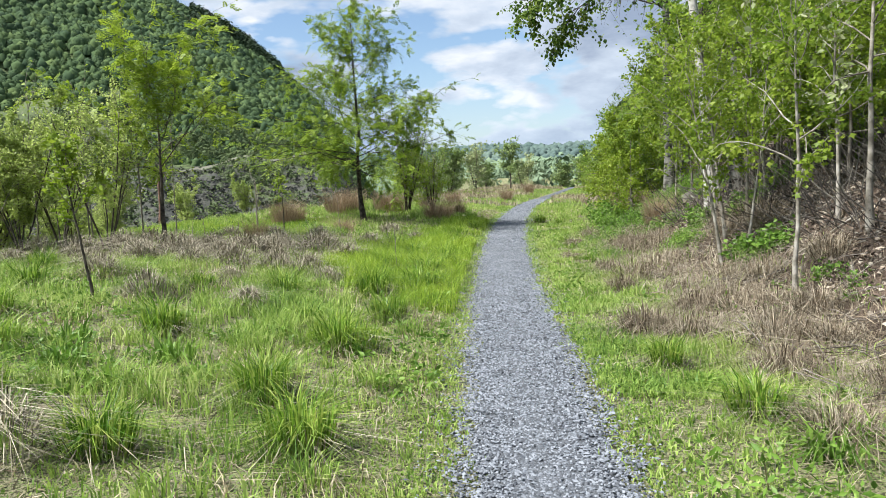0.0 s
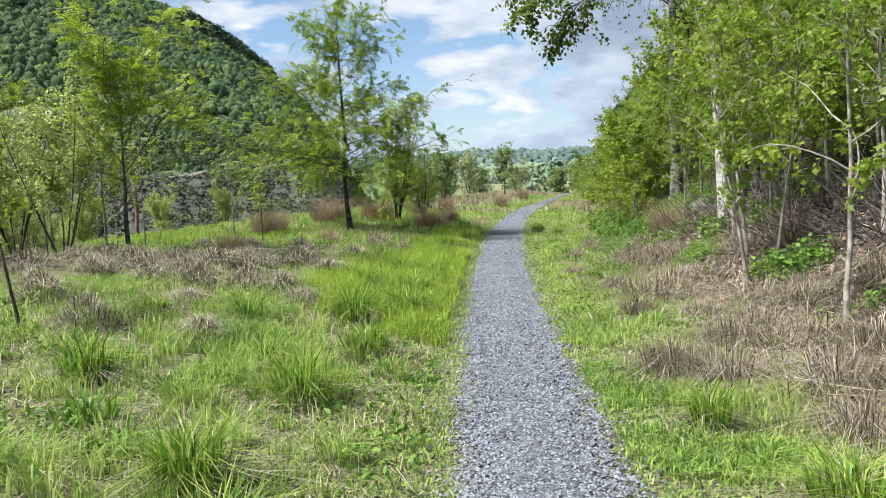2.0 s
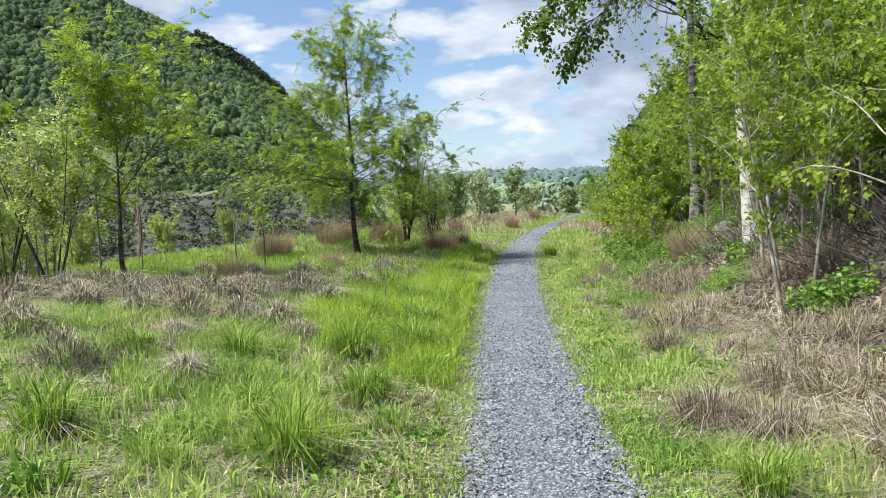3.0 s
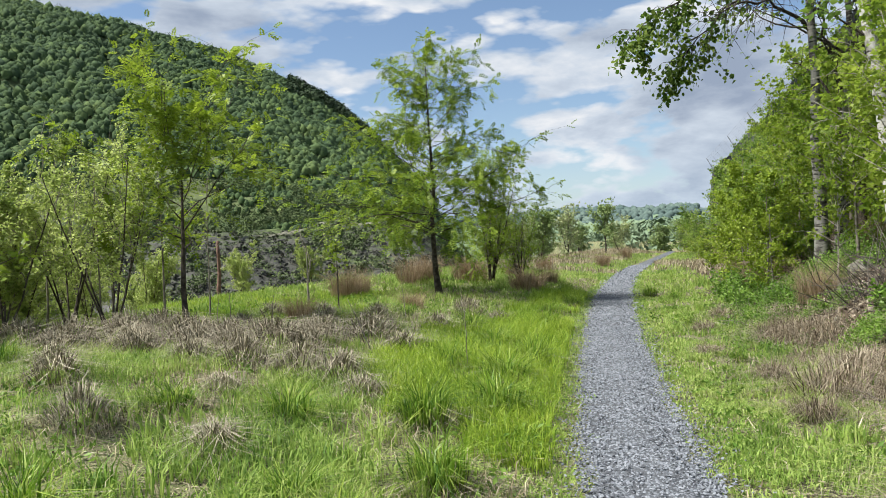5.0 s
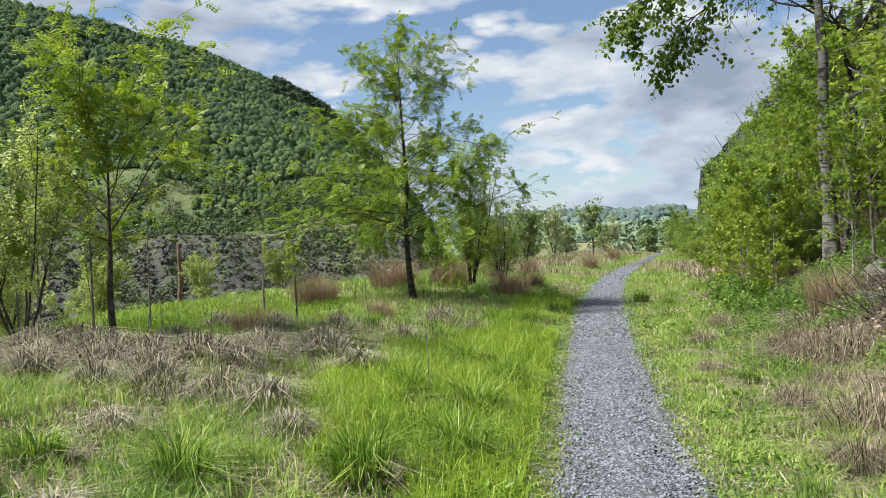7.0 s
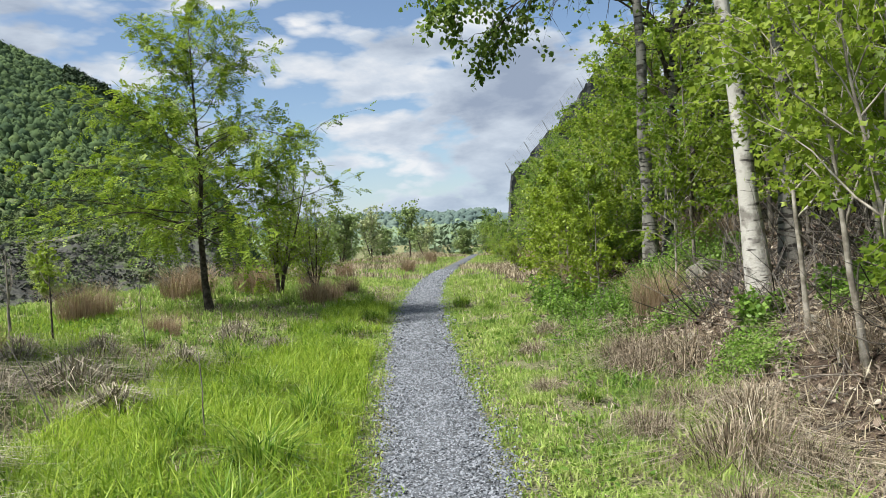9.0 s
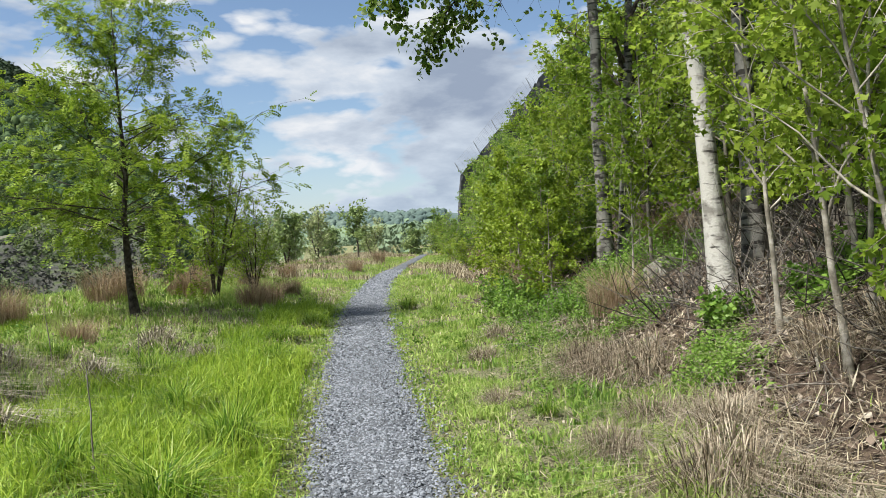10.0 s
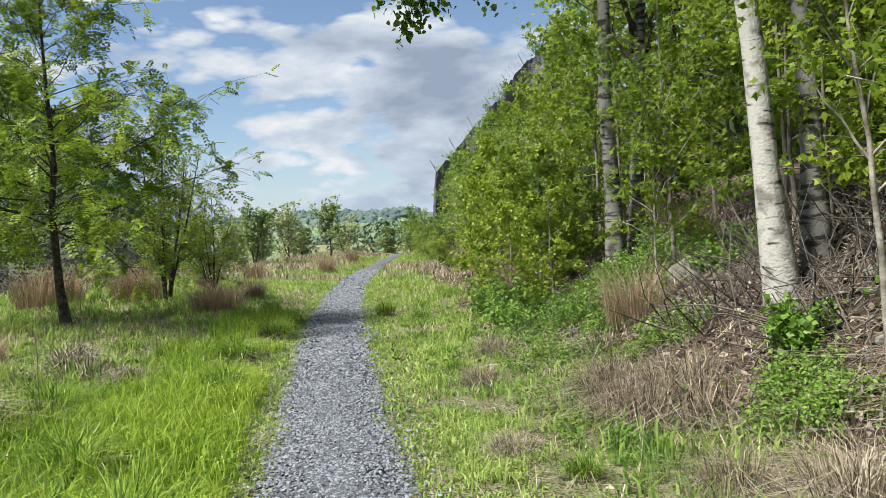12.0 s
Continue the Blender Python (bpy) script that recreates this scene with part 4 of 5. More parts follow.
bush_c = tree("bank_bush", 5.9, 23.2, "low leafy bush at the foot of the bank", M_TWIG, M_TWIG, M_LEAF_MAPLE, "bush", "bushes at the foot of the bank", seed=64, height=1.5, spread=0.85, limbs=8, per_twig=11, radius=0.014, crown_from=0.06, shape="round", up=(5, 55), twigs=7, leaf=0.055, broad=True, stems=4, fan=0.35, flat=0.5, droop=0.2)
bush_d = tree("bank_bush", 6.6, 25.2, "deep green bush with larger leaves on the bank", M_TWIG, M_TWIG, M_LEAF_DEEP, "bush", "bushes at the foot of the bank", seed=65, height=1.9, spread=1.0, limbs=8, per_twig=12, radius=0.016, crown_from=0.1, shape="vase", up=(10, 60), twigs=7, leaf=0.06, broad=True, stems=4, fan=0.3, flat=0.5, droop=0.3)
for k, (x, y, s) in enumerate([(5.7, 24.4, 1.1), (6.3, 26.2, 1.15), (6.9, 28.2, 1.2), (7.6, 30.6, 1.3), (8.4, 33.6, 1.3), (9.4, 37, 1.4), (10.6, 41, 1.5), (12, 46.5, 1.6), (13.4, 52, 1.7), (5.8, 21.2, 0.8), (6.3, 22.3, 1), (5.9, 20.2, 0.6), (7, 20, 1), (6.7, 24.6, 1.3), (7.6, 27.2, 1.4), (15.2, 59, 1.8), (8, 38.5, 0.8), (9.2, 44.5, 0.9), (10.3, 51, 1), (11.6, 58, 1.3), (12.8, 64.5, 1.5), (14.2, 71, 1.6), (7.2, 11, 1), (6.6, 12.4, 0.8), (7.4, 8.6, 1.1), (8.1, 10, 1.2)]):
    placed(bush_d if k % 2 else bush_c, x, y, 61 * k, s)
rng = np.random.default_rng(77)
for src, spots in ((maple_a, [(6.6, 22.8, 0.77), (7.3, 25.5, 0.78), (8.2, 28.5, 0.91), (9.3, 32.5, 0.96), (10.6, 37, 1.08), (8.6, 34.5, 0.87), (9.9, 40, 0.94), (7.9, 20.4, 1.2), (8.4, 17.9, 1.2), (7.4, 12.6, 1), (6.6, 16.3, 0.85), (6.2, 13.5, 0.8), (6, 11.2, 0.8), (6.9, 9.6, 1), (6.4, 6.9, 0.95), (7.8, 15.9, 1.1), (6.3, 15.4, 0.75), (7, 14.5, 0.85), (7.2, 13.1, 0.8), (7.5, 17.1, 0.9), (6.9, 18.3, 0.8), (7.7, 19.1, 0.9), (8.5, 15, 0.9), (7, 11.6, 0.8), (6.5, 10.3, 0.7), (8, 12.4, 0.9)]),
                   (maple_b, [(12.2, 42, 1.02), (14.2, 48, 1.2), (16.2, 55, 1.36), (17.6, 62, 1.38), (19.6, 70, 1.5), (21.5, 78, 1.62), (11.2, 46.5, 0.91), (12.8, 54, 1.03), (14.6, 61.5, 1.13), (16.6, 69, 1.29), (7.9, 23.6, 0.84), (8.9, 26.5, 0.88), (10.1, 30.5, 1.08), (12, 36, 1.2), (14.5, 43, 1.33), (7.9, 8.1, 0.99), (6.6, 27.4, 0.65), (7.7, 31, 0.67), (9, 35, 0.77), (10.6, 40, 0.86), (12.2, 45, 0.97), (14.6, 52, 1.14), (17, 60, 1.23)]),
                   (maple_c, [(5.9, 24.9, 0.91), (6.1, 13.9, 1), (5, 20.2, 0.75), (4.8, 19.1, 0.6), (4.9, 21.4, 0.7), (5.2, 22.6, 0.75), (5.5, 20.9, 0.8)])):
    for x, y, s in spots:
        placed(src, x, y, float(rng.uniform(0, 360)), s)

# slender pale saplings at the foot of the bank
sap_kw = dict(limb_taper=0.62, crown_from=0.31, shape="vase", up=(30, 60), twigs=6, leaf=0.05, droop=0.5, flat=0.4, broad="lobed")
for i, (x, y, h, rad, lean, leafy) in enumerate([(3.72, 8.0, 3.4, 0.026, (0.0, 0.0), 7), (4.46, 11.95, 3.4, 0.03, (-0.13, 0.0), 9), (4.73, 13.1, 3.3, 0.026, (-0.06, 0.0), 9), (3.95, 10.7, 3.0, 0.024, (-0.16, 0.03), 9), (4.35, 10.9, 2.8, 0.02, (0.14, 0.03), 9), (4.9, 12.2, 3.6, 0.024, (0.02, 0.0), 9), (5.0, 9.6, 3.3, 0.026, (-0.02, 0.0), 9), (5.6, 13.2, 3.6, 0.028, (-0.05, 0.0), 9), (5.2, 17.0, 1.9, 0.014, (0.05, 0.0), 7)]):
    tree("woodland_sapling", x, y, "slender sapling with pale smooth bark and hanging leaves", M_SAPLING, M_SAPLING, M_LEAF_MAPLE, "sapling", "pale saplings at the foot of the bank", seed=80 + i, height=h, radius=rad, spread=1.1, limbs=14, per_twig=leafy + 13, lean=lean, sides=7, **sap_kw)
tree("budding_tree", 4.9, 8.7, "tree with drooping pale unfolding leaves over the bank", M_SAPLING, M_TWIG, M_LEAF_PALE, "tree", seed=95, height=3.9, radius=0.04, crown_from=0.42, spread=1.7, shape="round", up=(0, 35), limbs=14, twigs=6, per_twig=6, leaf=0.075, droop=0.7)


# ---- ground growth ----
def scatter(rng, n, x0, x1, y0, y1, power=1.6):
    """Points over a stretch of the plan, denser near its start."""
    y = y0 + (y1 - y0) * rng.uniform(0, 1, n) ** power
    return rng.uniform(x0, x1, n), y


def at(x, y, lift=0.0):
    return np.stack([x, y, land(x, y) - 0.01 + lift], -1)


rng = np.random.default_rng(101)
# fresh meadow grass
cxx, cyy = scatter(rng, 14000, -10, 5.5, -3, 34, 1.35)
x, y = np.repeat(cxx, 14) + rng.normal(size=14000 * 14) * 0.045, np.repeat(cyy, 14) + rng.normal(size=14000 * 14) * 0.045
bunch = np.repeat(rng.uniform(0.5, 1.5, 14000), 14)
s = x - path_x(y)
dry = field(x, y, 2.3, 201)
keep = (np.abs(s) > PATH_HALF + rng.normal(size=len(x)) * 0.06 - 0.02 + (field(y, np.sign(s), 0.4, 15) - 0.5) * 0.35) & (s < 3.3 + rng.normal(size=len(x)) * 0.5)
chance = np.where(s < 0, 1.2 - 0.75 * np.clip((dry - 0.47) * 4, 0, 1), 1.0 - 0.85 * ramp01(s - 0.09 * np.clip(y - 8, 0, 12), 1.5, 2.6))
keep &= rng.uniform(size=len(x)) < chance
x, y, s, dry, bunch = x[keep], y[keep], s[keep], dry[keep], bunch[keep]
tall = 0.04 + 0.17 * ramp01(np.abs(s), 0.6, 1.8) * (0.1 + 1.8 * np.clip(field(x, y, 0.7, 203) - 0.2, 0, 1)) * bunch
tagged(part("meadow_grass", blades(rng, at(x, y), tall, 0.0095 + 0.0006 * np.maximum(y, 0), lean=0.5), M_GRASS), "short fresh meadow grass beside the path", "grass", kind="stuff")

# low green undergrowth between the bunches
x, y = scatter(rng, 75000, -10, 4.2, -3, 30, 1.35)
s = x - path_x(y)
keep = (np.abs(s) > 0.55) & (s < 2.4) & (field(x, y, 0.6, 251) > 0.36)
x, y = x[keep], y[keep]
tagged(part("low_growth", blades(rng, at(x, y), 0.05, 0.014 + 0.0006 * np.maximum(y, 0), lean=1.1, curl=0.9), M_GRASS), "low green growth under the meadow grass", "grass", kind="stuff")

# short bits of thatch on the soil
x, y = scatter(rng, 65000, -10, 5.0, -3, 26, 1.3)
s = x - path_x(y)
keep = (np.abs(s) > 0.5) & (s < 3.4)
x, y = x[keep], y[keep]
tagged(part("thatch", leaves(rng, at(x, y, 0.012) + rng.normal(size=(len(x), 3)) * (0, 0, 0.006), 0.011, flat=0.8, long=6.0, droop=0.0), M_STRAW), "short dry bits of thatch on the soil", "thatch", kind="stuff")

# dry straw between the green
x, y = scatter(rng, 150000, -10, 6.0, -3, 32)
s = x - path_x(y)
dry = field(x, y, 2.3, 201)
chance = np.where(s < 0, 0.12 + 0.9 * np.clip((dry - 0.44) * 4, 0, 1), 0.12 + 0.88 * ramp01(s - 0.11 * np.clip(y - 8, 0, 9), 1.2, 2.4))
keep = (np.abs(s) > 0.75) & (rng.uniform(size=len(x)) < chance) & (s < 2.4 + rng.uniform(0, 1.1, len(x)))
x, y, s = x[keep], y[keep], s[keep]
tagged(part("dry_grass", blades(rng, at(x, y), 0.17 + 0.08 * field(x, y, 0.6, 207), 0.006 + 0.0003 * np.maximum(y, 0), lean=1.25, curl=0.9), M_STRAW), "matted dry straw among the meadow grass", "dry grass", kind="stuff")

# close short grass that creeps over the edges of the path
y = -3 + 38 * rng.uniform(0, 1, 60000) ** 1.7
s = (0.40 + 0.36 * np.abs(rng.normal(size=len(y))) + (field(y, y * 0, 0.45, 241) - 0.5) * 0.34) * rng.choice((-1, 1), len(y))
keep = rng.uniform(size=len(y)) < 0.25 + 0.75 * ramp01(np.abs(s), 0.38, 0.6) * ramp01(field(path_x(y) + s, y, 0.35, 243), 0.3, 0.5)
x, y = (path_x(y) + s)[keep], y[keep]
tagged(part("verge_grass", blades(rng, at(x, y, 0.01), 0.05, 0.009 + 0.0004 * np.maximum(y, 0), lean=0.7), M_GRASS), "short bright grass creeping over the path edges", "grass", kind="stuff")

# fine turf near the start of the path
x, y = rng.uniform(-2.6, 3.2, 42000), 1.5 + 8.5 * rng.uniform(0, 1, 42000) ** 1.2
s = x - path_x(y)
keep = (np.abs(s) > 0.5) & (np.abs(s) < 2.4) & (field(x, y, 0.5, 257) > 0.34)
x, y = x[keep], y[keep]
tagged(part("fine_turf", blades(rng, at(x, y), 0.045, 0.008, lean=0.9, curl=0.8), M_GRASS), "fine short turf beside the path", "grass", kind="stuff")

# fuller turf between the path and the bank
y = 5 + 17 * rng.uniform(0, 1, 70000) ** 1.15
s = rng.uniform(0.55, 2.7, 70000) + 0.04 * np.clip(y - 8, 0, 12)
x = path_x(y) + s
keep = field(x, y, 0.55, 271) > 0.46 + 0.16 * ramp01(s - 0.06 * np.clip(y - 8, 0, 12), 1.4, 2.2)
x, y = x[keep], y[keep]
tagged(part("verge_turf", blades(rng, at(x, y), 0.05 + 0.13 * field(x, y, 0.5, 273), 0.009 + 0.0003 * y, lean=0.8, curl=0.8), M_GRASS), "fuller green turf between the path and the bank", "grass", kind="stuff")

# thick straw at the foot of the bank
x, y = scatter(rng, 78000, 1.6, 6.2, -2, 20, 1.05)
s = x - path_x(y)
keep = (s > 1.5) & (rng.uniform(size=len(x)) < 0.55 * ramp01(s - 0.09 * np.clip(y - 8, 0, 8), 1.4, 2.4) * (1 - 0.85 * ramp01(s, 2.8, 3.8)) * (0.25 + 1.2 * np.clip(field(x, y, 0.9, 209) - 0.25, 0, 1)))
x, y = x[keep], y[keep]
tagged(part("bank_straw", blades(rng, at(x, y), 0.34, 0.006, lean=1.5, curl=0.95), M_BANK_STRAW), "flattened tan straw at the foot of the bank", "dry grass", kind="stuff")

# strip of tall lush grass left of the path
x, y = scatter(rng, 110000, -3.0, 1.5, 6.5, 24, 1.1)
s = x - path_x(y)
wide = 0.55 + 0.55 * field(y, y * 0, 2.0, 211)
patch = ramp01(y, 9.5, 11.5) * (1 - ramp01(y, 15.5, 17.5))
keep = (s < -0.62 - 0.12 * rng.uniform(size=len(x))) & (s > -0.7 - (1.5 + 0.9 * patch) * wide) & (field(x, y, 0.9, 213) > 0.5 - 0.22 * patch)
x, y = x[keep], y[keep]
tagged(part("tall_grass", blades(rng, at(x, y), 0.2 + 0.2 * field(x, y, 0.8, 215), 0.008 + 0.0003 * y, lean=0.65, curl=0.8), M_LUSH), "tall bright green grass along the path", "grass", kind="stuff")


# taller fresh grass in the open meadow
x, y = rng.uniform(-7.5, -1.0, 60000), 5.0 + 7.5 * rng.uniform(0, 1, 60000)
s = x - path_x(y)
keep = (s < -1.1) & (field(x, y, 1.0, 261) > 0.57)
x, y = x[keep], y[keep]
tagged(part("meadow_tall_grass", blades(rng, at(x, y), 0.14 + 0.2 * field(x, y, 0.6, 263), 0.011, lean=0.7, curl=0.8), M_GRASS), "taller fresh grass in drifts over the meadow", "grass", kind="stuff")

# bright meadow strip behind the young locust
x, y = rng.uniform(-9.5, -2.6, 22000), rng.uniform(15.0, 21.5, 22000)
keep = field(x, y, 1.4, 217) > 0.33
x, y = x[keep], y[keep]
tagged(part("meadow_strip", blades(rng, at(x, y), 0.16, 0.014, lean=0.45), M_LUSH), "bright lime-green grass at the meadow edge", "grass", kind="stuff")


def tuft(rng, count, radius, height, width, lean, curl=0.7, dome=0.0):
    a, d = rng.uniform(0, 2 * np.pi, count), radius * rng.uniform(0, 1, count) ** 0.7
    p = np.stack([np.cos(a) * d, np.sin(a) * d, dome * (1 - (d / radius) ** 2) - 0.02], -1)
    out = np.stack([np.cos(a), np.sin(a), np.zeros(count)], -1) * (d / radius)[:, None] * 1.6
    return blades(rng, p, np.full(count, height), width, lean=lean, toward=out, curl=curl)


def tufts(name, label, category, group, mat, spots, seed, count, radius, height, width, lean, curl=0.7, variants=3, dome=0.0, stretch=1.0, skirt=None):
    """Separate clumps that share a few shapes."""
    r = np.random.default_rng(seed)
    made = []
    for i, (x, y, s) in enumerate(spots):
        if i < variants:
            ob = tagged(new(name), label, category, group)
            part("tuft", tuft(r, count, radius, height, width, lean, curl, dome), mat, ob)
            if skirt:
                part("dry_skirt", tuft(r, count // 3, radius * 1.15, height * 0.75, width * 0.8, 1.25, 1.0), skirt, ob, "dry straw-coloured blades at the foot")
            made.append(ob)
            ob.matrix_basis = pose(x, y, float(land(x, y)))
        else:
            copy_thing(made[i % variants], pose(x, y, float(land(x, y)), 0, 0, float(r.uniform(0, 360))) @ Matrix.Diagonal((s * float(r.uniform(1, stretch)), s, s * float(r.uniform(0.8, 1.15)), 1)))


tufts("grass_tussock", "dense tussock of bright green grass in the meadow", "grass tussock", "green tussocks", M_TUSSOCK,
      [(-0.62, 8.1, 1.15), (-1.25, 5.0, 0.9), (-0.95, 6.6, 0.8), (-0.85, 4.2, 0.9), (-3.0, 4.7, 1.0), (-2.6, 6.9, 1.0), (-0.35, 10.4, 1.1), (-0.3, 11.6, 1.2), (-0.9, 9.6, 0.9), (-2.0, 9.4, 0.9), (-3.1, 9.6, 0.8), (0.0, 12.8, 1.0), (-1.0, 12.4, 0.9), (-0.5, 14.2, 1.0), (-1.0, 15.8, 0.9), (0.3, 16.6, 0.9), (0.4, 18.6, 0.9), (-2.0, 14.8, 0.7), (-2.3, 17.0, 0.8), (-4.4, 7.3, 1.0), (-5.2, 9.5, 1.0), (-1.9, 4.0, 0.8), (1.9, 4.6, 0.9), (1.75, 6.0, 0.7), (3.3, 21.4, 0.7), (0.9, 20.6, 0.8), (-0.9, 19.0, 0.8), (2.75, 16.9, 0.55), (2.55, 13.2, 0.45), (2.9, 22.5, 0.8), (0.9, 23.5, 0.9), (-3.6, 6.0, 0.9), (-1.4, 7.6, 0.8), (-5.9, 11.2, 0.9)],
      301, 360, 0.17, 0.46, 0.011, 0.6, 1.0, variants=6, stretch=1.4, skirt=M_GREY_HAY)
r_t = np.random.default_rng(333)
small = [(float(r_t.uniform(-7.0, -0.2)), float(3 + 13 * r_t.uniform() ** 1.2), float(r_t.uniform(0.55, 1.1))) for _ in range(95)]
small += [(float(r_t.uniform(1.6, 3.2)), float(r_t.uniform(4, 17)), float(r_t.uniform(0.45, 0.8))) for _ in range(18)]
tufts("grass_tuft", "loose tuft of fresh meadow grass", "grass tuft", "small grass tufts", M_GRASS,
      [p for p in small if abs(p[0] - float(path_x(p[1]))) > 0.95], 307, 130, 0.13, 0.27, 0.008, 0.6, variants=4, skirt=M_STRAW)
tufts("broadleaf_plant", "low plant with broad arching blue-green leaves", "plant", "broad-leaved plants", M_WEED,
      [(-2.9, 5.6, 1.0), (-2.4, 5.1, 0.9), (-3.2, 6.4, 1.0), (-2.2, 6.0, 0.9), (-1.8, 5.4, 0.8), (-3.6, 5.2, 1.0), (-2.7, 4.4, 0.9), (-3.9, 6.2, 1.0), (-1.9, 6.7, 0.7), (1.8, 5.3, 0.7), (2.0, 3.9, 0.9), (-2.6, 7.6, 0.7)],
      305, 70, 0.18, 0.30, 0.024, 0.9, 1.0)
tufts("hay_mound", "slumped grey-brown mound of dead grass", "dead grass", "dead grass mounds", M_GREY_HAY,
      [(-2.9, 12.9, 1.0), (-3.6, 12.2, 1.1), (-4.2, 12.6, 1.1), (-4.8, 12.1, 1.0), (-2.5, 11.3, 0.9), (-3.2, 11.6, 0.8), (-5.4, 12.9, 1.0), (-5.9, 12.2, 1.0), (-2.3, 14.2, 1.0), (-1.7, 13.2, 0.8), (-3.7, 13.6, 0.9), (-4.5, 13.5, 0.9), (-1.5, 15.4, 0.9), (-2.6, 16.0, 0.9), (-3.4, 15.6, 0.9), (-2.2, 8.4, 0.7), (-1.6, 10.4, 0.7), (-3.5, 8.9, 0.8), (-4.7, 10.4, 0.9), (-4.0, 13.0, 1.1), (-4.5, 12.9, 1.2), (-5.1, 13.4, 1.2), (-5.7, 13.6, 1.1), (-6.3, 13.2, 1.2), (-3.3, 12.8, 1.1), (-2.9, 13.6, 1.0), (-3.2, 14.3, 1.0), (-5.0, 12.5, 1.1), (-6.1, 12.7, 1.0), (-4.3, 14.3, 0.9), (-3.9, 11.7, 0.9), (-6.8, 12.9, 1.1), (-3.6, 16.3, 0.9), (-2.0, 11.1, 0.9), (-2.4, 3.9, 0.9), (-3.2, 3.6, 1.0), (-1.2, 17.6, 0.8), (-0.6, 16.9, 0.7), (-4.6, 16.6, 0.9), (-6.6, 11.6, 0.9), (-2.9, 10.2, 0.7), (-5.3, 11.3, 0.8)],
      302, 330, 0.26, 0.30, 0.009, 1.3, 1.25, variants=6, dome=0.27, stretch=1.7)
tufts("straw_clump", "clump of tan dry grass stalks at the foot of the bank", "dry grass", "dry straw clumps", M_BANK_STRAW,
      [(1.95, 7.4, 1.1), (2.25, 7.0, 0.9), (3.2, 8.6, 1.0), (3.6, 7.3, 1.0), (2.7, 8.1, 0.9), (3.3, 6.4, 1.0), (2.5, 5.6, 0.9), (3.0, 5.0, 1.0), (3.0, 9.6, 0.9), (3.9, 9.2, 1.0), (3.3, 11.0, 0.9), (3.7, 12.3, 1.1), (3.2, 12.6, 0.9), (2.4, 10.2, 0.8), (2.6, 12.0, 0.8), (3.9, 14.6, 1.2), (3.5, 14.9, 1.0), (4.9, 11.4, 1.2), (4.4, 8.6, 1.0), (2.3, 13.8, 0.6), (2.8, 16.2, 0.7), (3.4, 17.6, 0.8), (4.4, 6.5, 1.0), (2.2, 4.2, 0.9)],
      303, 480, 0.22, 0.40, 0.006, 1.1, 0.9, dome=0.06, skirt=M_GREY_HAY)
tufts("straw_mat", "flattened heap of pale straw on the bank", "straw", "straw heaps", M_BANK_STRAW,
      [(3.75, 15.0, 1.1), (4.15, 14.5, 1.2), (3.5, 14.1, 1.1), (3.9, 14.0, 1.1), (2.8, 11.1, 1.0), (3.1, 11.4, 1.0), (4.0, 15.5, 0.9), (3.4, 14.4, 0.9), (4.6, 12.3, 1.1), (5.05, 11.9, 1.2), (3.5, 12.1, 1.0), (2.9, 7.7, 1.0), (3.4, 7.9, 1.1), (2.9, 6.6, 1.0), (3.7, 9.8, 1.0), (4.3, 16.4, 0.8)],
      306, 260, 0.28, 0.46, 0.007, 1.5, 1.05, dome=0.10, stretch=1.5)
tufts("bluestem_clump", "upright clump of rust-brown dry grass", "dry grass", "rust-brown grass clumps", M_RUST,
      [(-3.35, 24.6, 1.1), (-3.0, 25.2, 1.1), (-1.95, 26.2, 1.2), (-1.55, 25.8, 1.1), (-0.25, 23.7, 0.8), (0.1, 24.2, 0.8), (-4.2, 20.3, 0.85), (-4.0, 20.9, 0.7), (-3.9, 15.9, 0.6), (-2.4, 18.6, 0.6), (0.6, 27.4, 0.7), (3.6, 42.0, 0.9), (-0.6, 30.5, 0.8), (0.6, 36.0, 0.9), (6.2, 54.0, 1.0), (4.75, 16.7, 0.85), (5.1, 20.9, 1.0), (5.5, 22.4, 0.9), (6.2, 26.0, 1.0), (7.0, 30.0, 1.0), (9.6, 43.0, 1.3), (6.4, 18.2, 0.9)],
      304, 620, 0.36, 0.92, 0.007, 0.55, 0.5, variants=4)

# grass and straw of the farther field
x, y = scatter(rng, 60000, -9, 16, 30, 78, 1.0)
s = x - path_x(y)
keep = (np.abs(s) > 0.5) & (s < 6) & (s > -13)
x, y, s = x[keep], y[keep], s[keep]
dryf = field(x, y, 4.0, 221) + 0.12 * ramp01(np.abs(s), 1.0, 3.5) > 0.62
for name, sel, mat, label, h in (("field_grass", ~dryf, M_GRASS, "green grass of the farther field", 0.16), ("field_straw", dryf, M_STRAW, "dry brown grass of the farther field", 0.28)):
    tagged(part(name, blades(rng, at(x[sel], y[sel]), h, 0.03, lean=0.4), mat), label, "grass", kind="stuff")

# leafy weeds
x, y = scatter(rng, 4600, -7, 4.3, 2.0, 20)
s = x - path_x(y)
keep = (np.abs(s) > 0.7) & (field(x, y, 1.6, 231) > 0.52)
x, y = x[keep], y[keep]
k = 12
spots = np.repeat(at(x, y), k, 0) + rng.normal(size=(len(x) * k, 3)) * (0.05, 0.05, 0.03) + (0, 0, 0.07)
tagged(part("meadow_weeds", leaves(rng, spots, 0.028, flat=0.4, long=2.2, droop=-0.4), M_WEED), "small leafy weeds among the grass", "weeds", kind="stuff")


